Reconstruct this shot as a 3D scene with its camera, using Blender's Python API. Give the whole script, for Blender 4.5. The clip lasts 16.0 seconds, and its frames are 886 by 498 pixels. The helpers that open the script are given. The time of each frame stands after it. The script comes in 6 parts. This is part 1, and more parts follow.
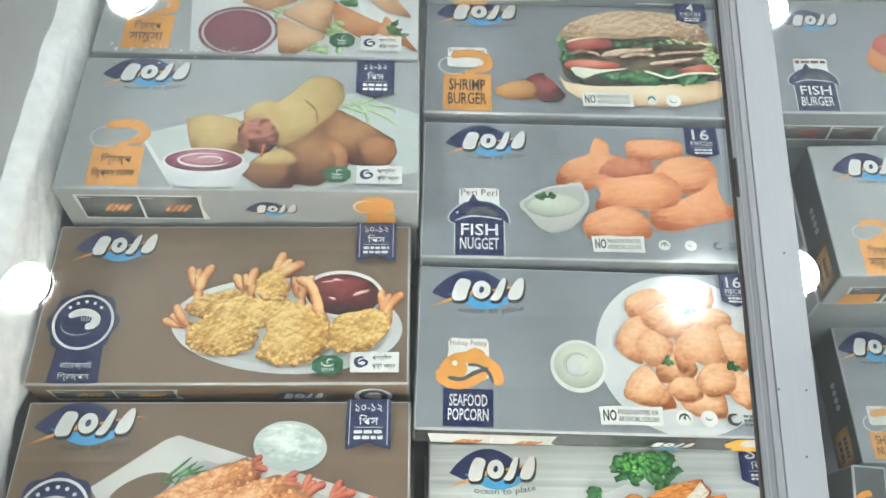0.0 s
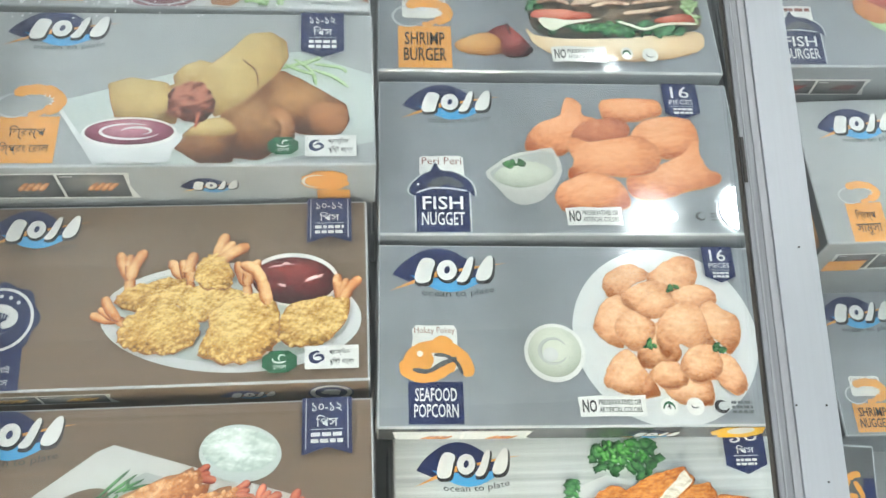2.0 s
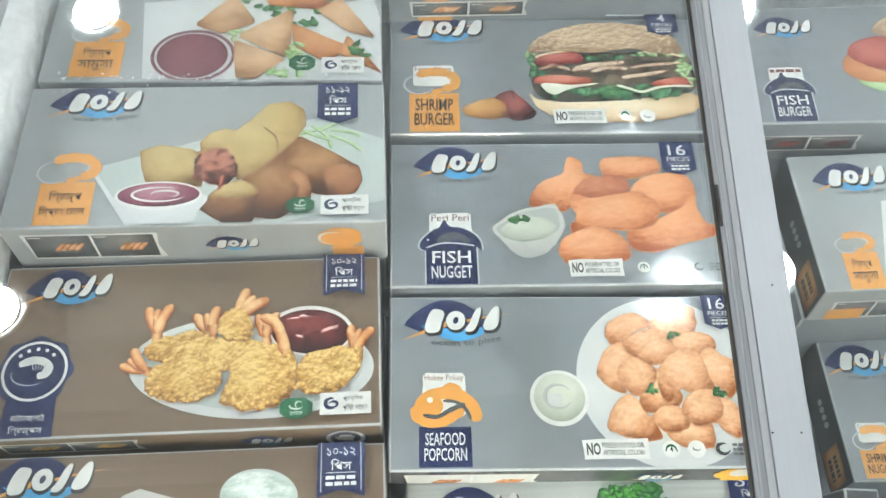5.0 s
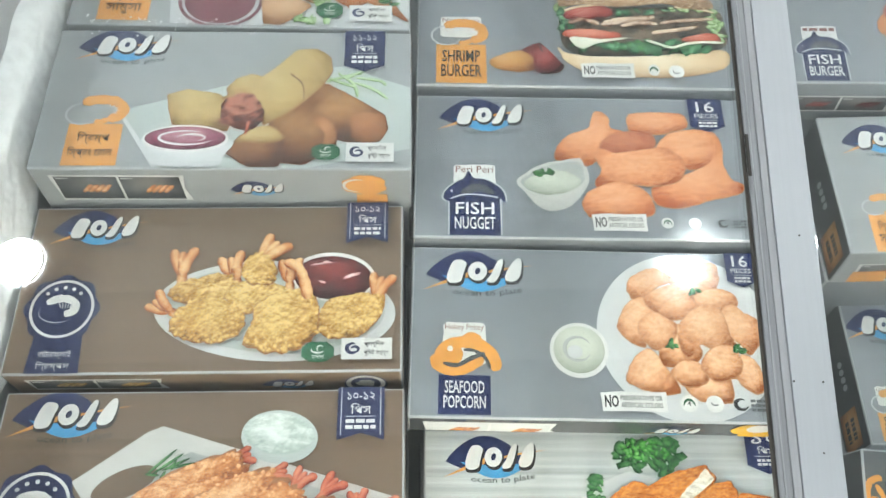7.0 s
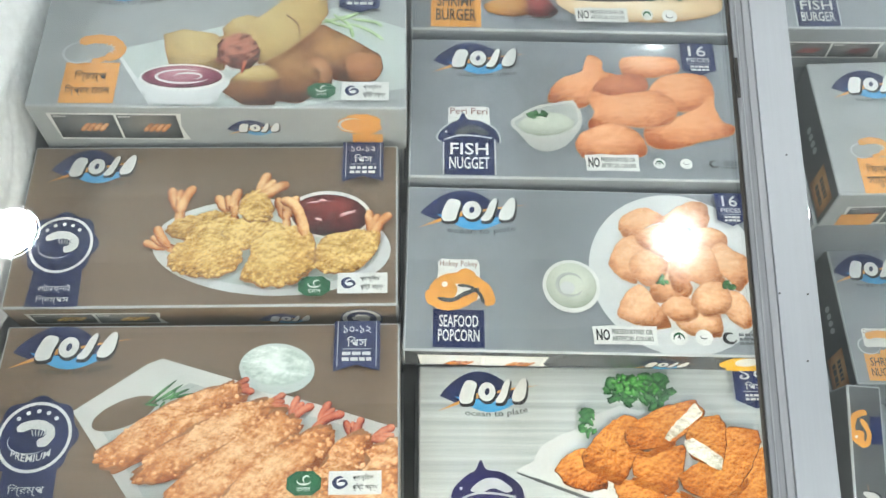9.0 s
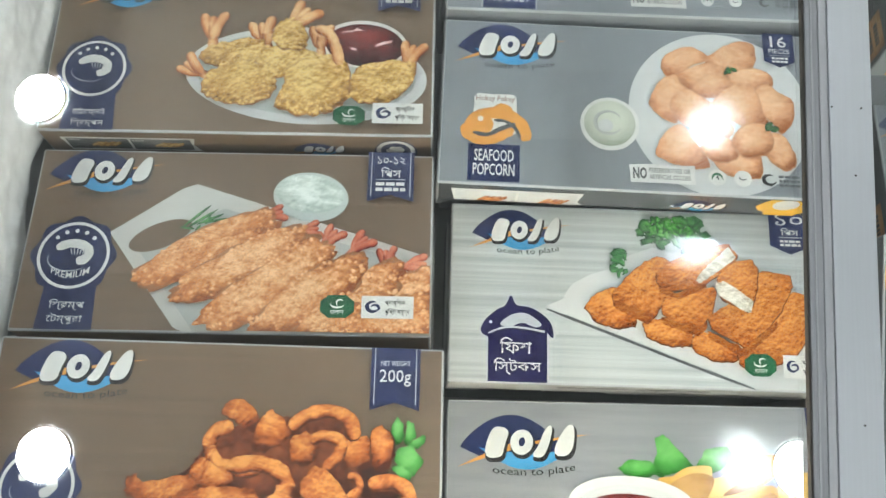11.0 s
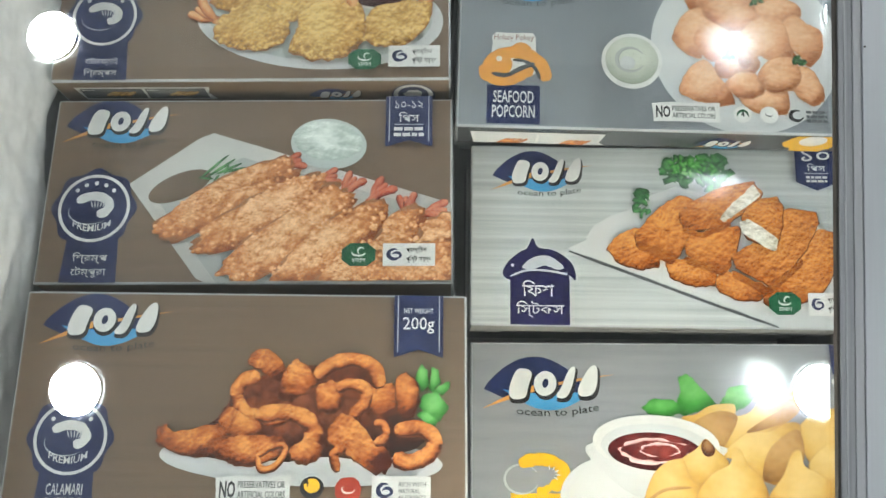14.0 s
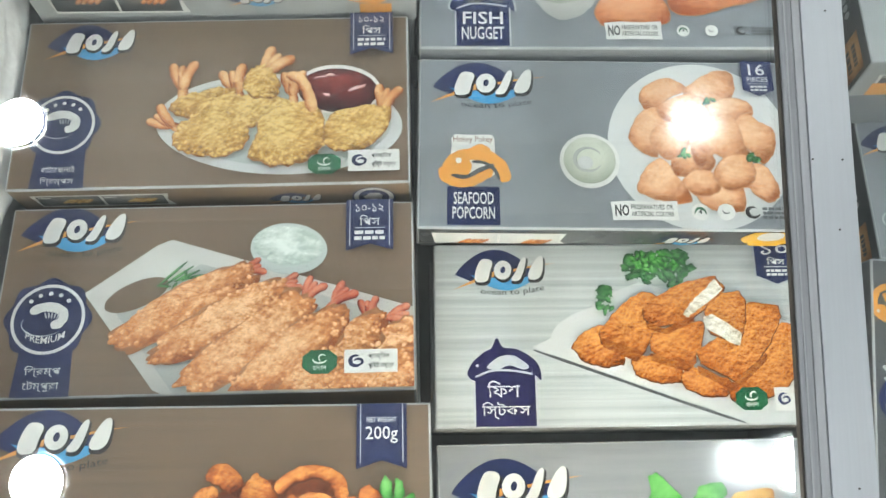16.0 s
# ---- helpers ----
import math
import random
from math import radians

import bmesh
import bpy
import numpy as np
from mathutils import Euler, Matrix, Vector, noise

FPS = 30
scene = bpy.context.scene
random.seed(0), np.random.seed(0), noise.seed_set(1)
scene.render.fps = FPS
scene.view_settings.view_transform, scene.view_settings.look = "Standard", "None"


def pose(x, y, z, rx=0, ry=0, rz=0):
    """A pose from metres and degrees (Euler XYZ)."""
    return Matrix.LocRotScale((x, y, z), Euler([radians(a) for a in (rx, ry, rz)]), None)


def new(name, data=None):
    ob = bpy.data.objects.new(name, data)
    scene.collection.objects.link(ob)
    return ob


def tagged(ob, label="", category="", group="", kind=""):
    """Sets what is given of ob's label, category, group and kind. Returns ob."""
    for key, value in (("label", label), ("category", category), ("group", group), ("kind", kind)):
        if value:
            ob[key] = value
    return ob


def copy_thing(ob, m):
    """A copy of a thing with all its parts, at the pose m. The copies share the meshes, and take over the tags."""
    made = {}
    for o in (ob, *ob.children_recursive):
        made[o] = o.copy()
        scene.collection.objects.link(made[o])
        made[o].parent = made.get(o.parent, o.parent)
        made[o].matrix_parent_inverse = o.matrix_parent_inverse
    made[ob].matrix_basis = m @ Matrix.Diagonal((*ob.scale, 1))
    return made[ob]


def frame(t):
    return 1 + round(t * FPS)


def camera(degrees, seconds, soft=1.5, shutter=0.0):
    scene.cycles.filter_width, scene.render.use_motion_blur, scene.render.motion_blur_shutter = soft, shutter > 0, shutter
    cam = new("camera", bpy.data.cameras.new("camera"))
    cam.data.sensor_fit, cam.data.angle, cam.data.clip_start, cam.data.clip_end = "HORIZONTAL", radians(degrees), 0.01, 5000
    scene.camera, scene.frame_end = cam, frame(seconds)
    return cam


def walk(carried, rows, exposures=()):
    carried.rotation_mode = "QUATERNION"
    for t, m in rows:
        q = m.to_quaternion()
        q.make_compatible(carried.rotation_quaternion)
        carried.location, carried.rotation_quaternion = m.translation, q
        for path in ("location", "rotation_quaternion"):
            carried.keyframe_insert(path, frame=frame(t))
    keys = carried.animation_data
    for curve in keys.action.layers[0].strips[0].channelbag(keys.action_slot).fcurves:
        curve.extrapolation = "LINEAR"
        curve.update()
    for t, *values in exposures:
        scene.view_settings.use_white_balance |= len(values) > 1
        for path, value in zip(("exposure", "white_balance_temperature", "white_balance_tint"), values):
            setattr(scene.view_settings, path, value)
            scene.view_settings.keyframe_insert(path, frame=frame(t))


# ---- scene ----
cam = camera(53.3, 16.0)
METRES, EYE, TILT, LEAN, TURN = 0.27, 0.512, -68.0, 0.0, 0.0
ROWS = [
    (0.0, 0.0, 0.0, 0.0, 0.0, 0.0, -0.0),
    (0.5, 0.0108, 0.0174, 0.0036, -1.01, 0.88, 0.82),
    (1.0, 0.011, 0.0532, 0.0146, -2.21, -0.2, 1.57),
    (1.5, -0.003, 0.1144, 0.0507, -2.86, -1.68, 1.62),
    (2.0, -0.0282, 0.1886, 0.0875, -3.51, -4.32, 1.03),
    (2.5, -0.0518, 0.2188, 0.0953, -3.35, -5.85, 0.12),
    (3.0, -0.0339, 0.2162, 0.1155, -3.12, -5.52, -0.33),
    (3.5, 0.0083, 0.1652, 0.1298, -2.69, -2.71, -0.1),
    (4.0, 0.0238, 0.1075, 0.1103, -1.4, 0.27, 2.0),
    (6.5, -0.0014, 0.0798, 0.0283, -1.48, -0.3, 0.9),
    (7.0, 0.0042, 0.0817, 0.0204, -0.26, -1.91, 0.46),
    (7.5, 0.0016, 0.0801, 0.0272, 0.19, -2.6, 0.28),
    (8.0, 0.0007, 0.0724, 0.0198, 0.39, -2.43, 0.22),
    (8.5, 0.0046, 0.0655, -0.0045, 0.06, -2.27, 0.42),
    (9.0, 0.0019, 0.0517, -0.065, -0.65, -3.29, 0.38),
    (9.5, -0.0181, 0.0343, -0.1411, -0.93, -4.89, -0.71),
    (10.0, 0.0, 0.0432, -0.1646, -0.51, -6.76, -1.45),
    (12.5, -0.0498, 0.0533, -0.1877, 3.01, -14.96, 0.19),
    (13.0, -0.0328, 0.0585, -0.1639, 1.48, -15.64, -0.07),
    (13.5, -0.0233, 0.0533, -0.1384, 1.89, -14.36, -0.2),
    (14.0, -0.0227, 0.072, -0.1464, 2.03, -15.22, 0.45),
    (14.5, -0.0146, 0.0732, -0.1247, 1.7, -13.92, 1.02),
    (15.0, -0.0064, 0.0749, -0.1083, 1.62, -12.52, 1.33),
    (15.5, -0.0111, 0.0824, -0.0992, 1.09, -11.05, 1.08),
    (16.0, -0.0027, 0.0992, -0.0925, 0.02, -10.55, 1.19),
]
EXPOSURES = [(0.0, 3.32), (2.2, 3.4), (4.2, 3.4), (8.5, 3.32), (10.2, 3.2), (12.3, 2.7), (14.0, 2.76), (16.0, 3.13)]
walk(cam, [(t, pose(0, 0, EYE, TILT, LEAN, TURN) @ pose(METRES * x, METRES * y, METRES * z, 90 + pitch, roll, yaw)) for t, x, y, z, yaw, pitch, roll in ROWS], EXPOSURES)

# world, lamps, exposure
world = bpy.data.worlds.new("shop_air")
scene.world = world
world.use_nodes = True
world.node_tree.nodes["Background"].inputs[0].default_value = (0.9, 0.95, 1.0, 1)
world.node_tree.nodes["Background"].inputs[1].default_value = 0.01
LAMP_POWER = 190.0 / 16
STRIP_POWER = 13.0

# ---- materials ----
MATS = {}


def base_mat(name, rough=0.5, metal=0.0, coat=0.0):
    m = bpy.data.materials.new(name)
    m.use_nodes = True
    b = m.node_tree.nodes["Principled BSDF"]
    b.inputs["Roughness"].default_value = rough
    b.inputs["Metallic"].default_value = metal
    b.inputs["Coat Weight"].default_value = coat
    b.inputs["Coat Roughness"].default_value = 0.08
    MATS[name] = m
    return m, m.node_tree.nodes, m.node_tree.links, b


def noise_node(n, l, scale, detail=4.0, coords="Object", stretch=(1, 1, 1)):
    tc = n.new("ShaderNodeTexCoord")
    mp = n.new("ShaderNodeMapping")
    mp.inputs["Scale"].default_value = stretch
    t = n.new("ShaderNodeTexNoise")
    t.inputs["Scale"].default_value = scale
    t.inputs["Detail"].default_value = detail
    l.new(tc.outputs[coords], mp.inputs["Vector"])
    l.new(mp.outputs["Vector"], t.inputs["Vector"])
    return t.outputs["Fac"]


def ramp(n, l, fac, stops):
    r = n.new("ShaderNodeValToRGB")
    e = r.color_ramp.elements
    while len(e) < len(stops):
        e.new(0.5)
    for i, (p, c) in enumerate(stops):
        e[i].position = p
        e[i].color = (*c, 1)
    l.new(fac, r.inputs["Fac"])
    return r.outputs["Color"]


def bump(n, l, b, fac, strength, distance):
    k = n.new("ShaderNodeBump")
    k.inputs["Strength"].default_value = strength
    k.inputs["Distance"].default_value = distance
    l.new(fac, k.inputs["Height"])
    l.new(k.outputs["Normal"], b.inputs["Normal"])


def math_node(n, l, op, a, b):
    k = n.new("ShaderNodeMath")
    k.operation = op
    for i, v in enumerate((a, b)):
        if isinstance(v, (int, float)):
            k.inputs[i].default_value = v
        else:
            l.new(v, k.inputs[i])
    return k.outputs[0]


def tone(c, k):
    return tuple(min(1.0, v * k) for v in c)


GLOSS = 0.085


def card(name, col, stretch=(1, 1, 1), contrast=0.06, scale=60):
    """Laminated carton board in one printed colour, faintly streaked."""
    m, n, l, b = base_mat(name, GLOSS)
    f = noise_node(n, l, scale, 5, stretch=stretch)
    l.new(ramp(n, l, f, [(0.3, tone(col, 1 - contrast)), (0.7, tone(col, 1 + contrast))]), b.inputs["Base Color"])
    w = math_node(n, l, "ADD", noise_node(n, l, 35, 2), math_node(n, l, "MULTIPLY", noise_node(n, l, 420, 3), 0.006))
    bump(n, l, b, w, 0.1, 0.0016)
    return m


def ink(name, col):
    """Plain printed ink under the laminate."""
    m, n, l, b = base_mat(name, GLOSS)
    f = noise_node(n, l, 90, 3)
    l.new(ramp(n, l, f, [(0.3, tone(col, 0.94)), (0.7, tone(col, 1.05))]), b.inputs["Base Color"])
    return m


def photo(name, dark, mid, light, grain=400, rough_grain=0.35, coarse=0.25, shade=1.55, relief=0.0):
    """Printed food photograph: tone runs over each piece, broken by crumb lit from above at two scales."""
    m, n, l, b = base_mat(name, GLOSS)
    uv = n.new("ShaderNodeUVMap")
    sep = n.new("ShaderNodeSeparateXYZ")
    l.new(uv.outputs[0], sep.inputs[0])
    fine = noise_node(n, l, grain, 8)
    fine.node.inputs["Roughness"].default_value = 0.68
    big = noise_node(n, l, grain * 0.22, 3)
    # round the piece: lighter towards its upper middle
    dx = math_node(n, l, "SUBTRACT", sep.outputs[0], 0.45)
    dy = math_node(n, l, "SUBTRACT", sep.outputs[1], 0.66)
    rr = math_node(n, l, "ADD", math_node(n, l, "MULTIPLY", dx, dx), math_node(n, l, "MULTIPLY", dy, dy))
    body = math_node(n, l, "SUBTRACT", 0.72, math_node(n, l, "MULTIPLY", rr, shade))
    a = math_node(n, l, "MULTIPLY", math_node(n, l, "SUBTRACT", fine, 0.5), rough_grain * 2)
    c = math_node(n, l, "MULTIPLY", math_node(n, l, "SUBTRACT", big, 0.5), coarse * 2)
    f = math_node(n, l, "ADD", body, math_node(n, l, "ADD", a, c))
    if relief:
        # lumps of crumb: the height here less the height a little further up
        for scale, step, k in ((grain * 0.45, 0.0009, relief), (grain * 1.1, 0.0004, relief * 0.7)):
            here = noise_node(n, l, scale, 3)
            above = noise_node(n, l, scale, 3)
            above.node.inputs["Vector"].links[0].from_node.inputs["Location"].default_value = (-0.3 * step, step, 0)
            f = math_node(n, l, "ADD", f, math_node(n, l, "MULTIPLY", math_node(n, l, "SUBTRACT", here, above), k))
    l.new(ramp(n, l, f, [(0.1, dark), (0.48, mid), (0.85, light)]), b.inputs["Base Color"])
    return m


def srgb(h):
    v = [int(h[i:i + 2], 16) / 255 for i in (0, 2, 4)]
    return tuple(x / 12.92 if x <= 0.04045 else ((x + 0.055) / 1.055) ** 2.4 for x in v)


card("carton_grey", srgb("80858a"))
card("carton_bronze", srgb("715e4c"), (0.12, 6, 1), 0.11)
card("carton_silver", srgb("b2b7b6"), (0.06, 5, 1), 0.2)
card("carton_pale", srgb("95999a"))
card("carton_slate", srgb("8b8d91"), (0.2, 3, 1), 0.08)
card("carton_edge", srgb("a9adaf"))
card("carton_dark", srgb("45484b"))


# ---- structure helpers ----


def mesh_from(name, bm, mat, smooth=False):
    me = bpy.data.meshes.new(name)
    bm.to_mesh(me)
    bm.free()
    me.materials.append(MATS[mat])
    if smooth:
        for p in me.polygons:
            p.use_smooth = True
    return me


def part(name, bm, mat, parent=None, label="", smooth=False):
    ob = new(name, mesh_from(name, bm, mat, smooth))
    ob.parent = parent
    if label:
        tagged(ob, label)
    return ob


def slab(x0, x1, y0, y1, z0, z1, bevel=0.0, seg=2):
    bm = bmesh.new()
    bmesh.ops.create_cube(bm, size=1)
    for v in bm.verts:
        v.co = Vector((x0 + (v.co.x + 0.5) * (x1 - x0), y0 + (v.co.y + 0.5) * (y1 - y0), z0 + (v.co.z + 0.5) * (z1 - z0)))
    if bevel:
        bmesh.ops.bevel(bm, geom=bm.edges[:], offset=bevel, segments=seg, affect="EDGES", profile=0.5)
    return bm


def structure(name, bm, mat, label, category):
    return tagged(part(name, bm, mat), label, category, kind="structure")


m, n, l, b = base_mat("white_paint", 0.7)
l.new(ramp(n, l, noise_node(n, l, 3), [(0.3, (0.76, 0.77, 0.77)), (0.7, (0.82, 0.83, 0.83))]), b.inputs["Base Color"])
m, n, l, b = base_mat("shop_floor", 0.3)
l.new(ramp(n, l, noise_node(n, l, 8), [(0.3, (0.5, 0.5, 0.48)), (0.7, (0.58, 0.58, 0.56))]), b.inputs["Base Color"])
m, n, l, b = base_mat("lamp_glow", 0.5)
b.inputs["Emission Color"].default_value = (0.90, 0.98, 1.0, 1)
b.inputs["Emission Strength"].default_value = LAMP_POWER
base_mat("lamp_rim", 0.4)[3].inputs["Base Color"].default_value = (0.04, 0.04, 0.04, 1)
m, n, l, b = base_mat("frost", 0.75)
f = noise_node(n, l, 120, 6)
l.new(ramp(n, l, f, [(0.3, (0.68, 0.69, 0.69)), (0.65, (0.82, 0.83, 0.83))]), b.inputs["Base Color"])
b.inputs["Subsurface Weight"].default_value = 0.15
b.inputs["Subsurface Radius"].default_value = (0.004, 0.004, 0.004)
bump(n, l, b, noise_node(n, l, 260, 5), 0.35, 0.002)
m, n, l, b = base_mat("liner", 0.45)
l.new(ramp(n, l, noise_node(n, l, 20), [(0.3, (0.3, 0.31, 0.32)), (0.7, (0.36, 0.37, 0.38))]), b.inputs["Base Color"])
m, n, l, b = base_mat("aluminium", 0.42, 0.55)
f = noise_node(n, l, 40, 6, stretch=(30, 0.6, 1))
l.new(ramp(n, l, f, [(0.3, (0.49, 0.5, 0.52)), (0.7, (0.51, 0.52, 0.54))]), b.inputs["Base Color"])
m, n, l, b = base_mat("channel_metal", 0.5, 0.6)
l.new(ramp(n, l, noise_node(n, l, 40, 6, stretch=(20, 0.6, 1)), [(0.3, (0.3, 0.3, 0.31)), (0.7, (0.4, 0.4, 0.41))]), b.inputs["Base Color"])
m, n, l, b = base_mat("channel_light", 0.45, 0.5)
l.new(ramp(n, l, noise_node(n, l, 40, 6, stretch=(20, 0.6, 1)), [(0.3, (0.42, 0.42, 0.43)), (0.7, (0.47, 0.47, 0.48))]), b.inputs["Base Color"])
m, n, l, b = base_mat("gasket", 0.6)
l.new(ramp(n, l, noise_node(n, l, 60), [(0.3, (0.03, 0.027, 0.024)), (0.7, (0.07, 0.06, 0.05))]), b.inputs["Base Color"])
m, n, l, b = base_mat("lid_glass", 0.0)
b.inputs["Base Color"].default_value = (0.97, 0.99, 0.98, 1)
b.inputs["Transmission Weight"].default_value = 1.0
b.inputs["IOR"].default_value = 2.05

GLASS_Z = 0.174
SKEW = -0.038
# the shop round the freezer
structure("floor", slab(-4, 4, -4, 5, -0.82, -0.72), "shop_floor", "pale polished shop floor", "floor")
# shade put into the colour: strips darken over the freezer, dimming the glass's reflection
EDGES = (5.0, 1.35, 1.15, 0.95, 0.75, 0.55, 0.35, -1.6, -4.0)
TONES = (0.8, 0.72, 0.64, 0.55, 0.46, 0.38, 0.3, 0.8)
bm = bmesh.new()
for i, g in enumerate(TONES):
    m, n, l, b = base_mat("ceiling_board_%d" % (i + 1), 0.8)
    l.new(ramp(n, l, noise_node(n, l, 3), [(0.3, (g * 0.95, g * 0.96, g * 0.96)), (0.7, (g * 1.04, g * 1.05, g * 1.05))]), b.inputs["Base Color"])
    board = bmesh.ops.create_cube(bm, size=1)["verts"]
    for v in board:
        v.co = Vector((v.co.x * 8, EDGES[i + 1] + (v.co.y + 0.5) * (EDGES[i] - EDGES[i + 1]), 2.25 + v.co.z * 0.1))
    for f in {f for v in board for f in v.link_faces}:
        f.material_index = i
ceiling = structure("ceiling", bm, "ceiling_board_1", "white shop ceiling, shade painted over the freezer in grey steps", "ceiling")
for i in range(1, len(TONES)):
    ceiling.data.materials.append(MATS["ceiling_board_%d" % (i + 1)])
structure("wall_north", slab(-4, 4, 5, 5.1, -0.72, 2.2), "white_paint", "plain white shop wall", "wall")
structure("wall_south", slab(-4, 4, -4.1, -4, -0.72, 2.2), "white_paint", "plain white shop wall", "wall")
structure("wall_east", slab(4, 4.1, -4, 5, -0.72, 2.2), "white_paint", "plain white shop wall", "wall")
structure("wall_west", slab(-4.1, -4, -4, 5, -0.72, 2.2), "white_paint", "plain white shop wall", "wall")


def disc(r, h, seg=40, top=None):
    bm = bmesh.new()
    bmesh.ops.create_cone(bm, cap_ends=True, segments=seg, radius1=r, radius2=top or r, depth=h)
    return bm


def ceiling_lamp():
    e = tagged(new("ceiling_lamp"), "round white recessed ceiling downlight, switched on", "ceiling lamp", "ceiling downlights")
    bm = bmesh.new()
    prof = ((0.070, -0.006), (0.070, -0.013), (0.0725, -0.013), (0.073, -0.002))
    rings = [[bm.verts.new((r * math.cos(a * math.pi / 24), r * math.sin(a * math.pi / 24), z)) for a in range(48)] for r, z in prof]
    for p, q in zip(rings, rings[1:]):
        for i in range(48):
            bm.faces.new((p[i], p[(i + 1) % 48], q[(i + 1) % 48], q[i]))
    part("housing", bm, "lamp_rim", e, smooth=True)
    d = part("diffuser", disc(0.069, 0.006), "lamp_glow", e, "glowing white diffuser")
    d.location.z = -0.006
    return e


LAMPS = [(x, y) for x in (-3.4, 3.3) for y in (-2.1, -1.1, -0.13, 0.84, 1.84, 2.84)]
LAMPS += [(-1.1, -2.1), (-1.1, -1.1), (-1.06, -0.13), (-1.18, 0.84), (-1.01, 1.84), (-1.05, 2.84)]
LAMPS += [(0.95, -2.1), (0.9, -1.1), (0.88, -0.12), (1.0, 0.88), (1.046, 1.80), (1.05, 2.84)]
first_lamp = ceiling_lamp()
first_lamp.location = (*LAMPS[0], 2.2)
for lx, ly in LAMPS[1:]:
    copy_thing(first_lamp, pose(lx, ly, 2.2))

# ---- freezer ----
freezer = tagged(new("chest_freezer"), "white chest freezer with sliding glass lids and frosted inner walls", "freezer")
FX0, FX1, FY0, FY1 = -0.25, 0.80, -0.20, 0.52
for nm, q in (("inner_wall", (FX0 - 0.06, FX0, FY0, FY1)), ("inner_wall", (FX1, FX1 + 0.06, FY0, FY1)),
              ("inner_wall", (FX0 - 0.06, FX1 + 0.06, FY1, FY1 + 0.06)), ("inner_wall", (FX0 - 0.06, FX1 + 0.06, FY0 - 0.06, FY0))):
    part(nm, slab(*q, -0.68, 0.160, 0.002), "liner", freezer)
for q in ((FX0 - 0.072, FX0 - 0.061, FY0 - 0.072, FY1 + 0.072), (FX1 + 0.061, FX1 + 0.072, FY0 - 0.072, FY1 + 0.072),
          (FX0 - 0.06, FX1 + 0.06, FY1 + 0.061, FY1 + 0.072), (FX0 - 0.06, FX1 + 0.06, FY0 - 0.072, FY0 - 0.061)):
    part("outer_panel", slab(*q, -0.72, 0.160, 0.003), "white_paint", freezer, "white painted outer panel")
part("freezer_floor", slab(FX0, FX1, FY0, FY1, -0.68, -0.16), "liner", freezer)


# lamp strip under the near rim: a white housing with a warm diffuser
m, n, l, b = base_mat("strip_glow", 0.5)
b.inputs["Emission Color"].default_value = (1.0, 0.93, 0.76, 1)
b.inputs["Emission Strength"].default_value = STRIP_POWER
strip = part("lamp_strip", slab(-0.02, 0.134, FY0 + 0.0005, FY0 + 0.012, 0.090, 0.112, 0.002), "white_paint", freezer, "white lamp strip under the near rim")
part("diffuser", slab(-0.016, 0.130, FY0 + 0.0122, FY0 + 0.0142, 0.093, 0.109), "strip_glow", strip, "glowing warm diffuser")


def frost_sheet(axis, at, lo, hi, z0, z1, out):
    """Ice grown on an inner wall: a thick uneven sheet."""
    bm = bmesh.new()
    nu, nv = 150, 40
    grid = []
    for i in range(nu + 1):
        row = []
        for j in range(nv + 1):
            s, tt = lo + (hi - lo) * i / nu, j / nv
            top = min(0.106, 0.096 - 0.155 * s) if axis == "x" else z1
            low = 0.010 - 0.05 * s + 0.007 * noise.noise(Vector((s * 45, 1.7, 0))) + 0.003 * noise.noise(Vector((s * 160, 5.7, 0))) if axis == "x" else z0
            z = low + (top - low) * tt
            edge = min(1.0, (1 - tt) * 7, tt * 9 if axis == "x" else 1.0) ** 0.5
            z += 0.006 * noise.noise(Vector((s * 30, 3.1, 0))) * tt
            d = edge * (0.012 + 0.004 * noise.noise(Vector((s * 18, z * 22, at))) + 0.0022 * noise.noise(Vector((s * 90, z * 90, at))) + 0.001 * noise.noise(Vector((s * 260, z * 260, 4))))
            p = at + out * d
            row.append(bm.verts.new((p, s, z) if axis == "x" else (s, p, z)))
        grid.append(row)
    for i in range(nu):
        for j in range(nv):
            bm.faces.new((grid[i][j], grid[i + 1][j], grid[i + 1][j + 1], grid[i][j + 1]))
    bmesh.ops.recalc_face_normals(bm, faces=bm.faces)
    return bm


part("frost", frost_sheet("x", FX0, FY0, FY1, -0.16, 0.072, 1), "frost", freezer, "thick white frost on the inner wall", True)
part("frost", frost_sheet("y", FY1, FX0, FX1, -0.16, 0.072, -1), "frost", freezer, "thick white frost on the inner wall", True)


def lid(x0, x1, z, frame_side, label):
    e = tagged(new("sliding_lid"), label, "freezer lid", "sliding glass lids")
    g = part("pane", slab(x0, x1, FY0 - 0.03, FY1 + 0.03, z - 0.002, z + 0.002), "lid_glass", e, "clear glass pane")
    g.visible_shadow = False
    return e


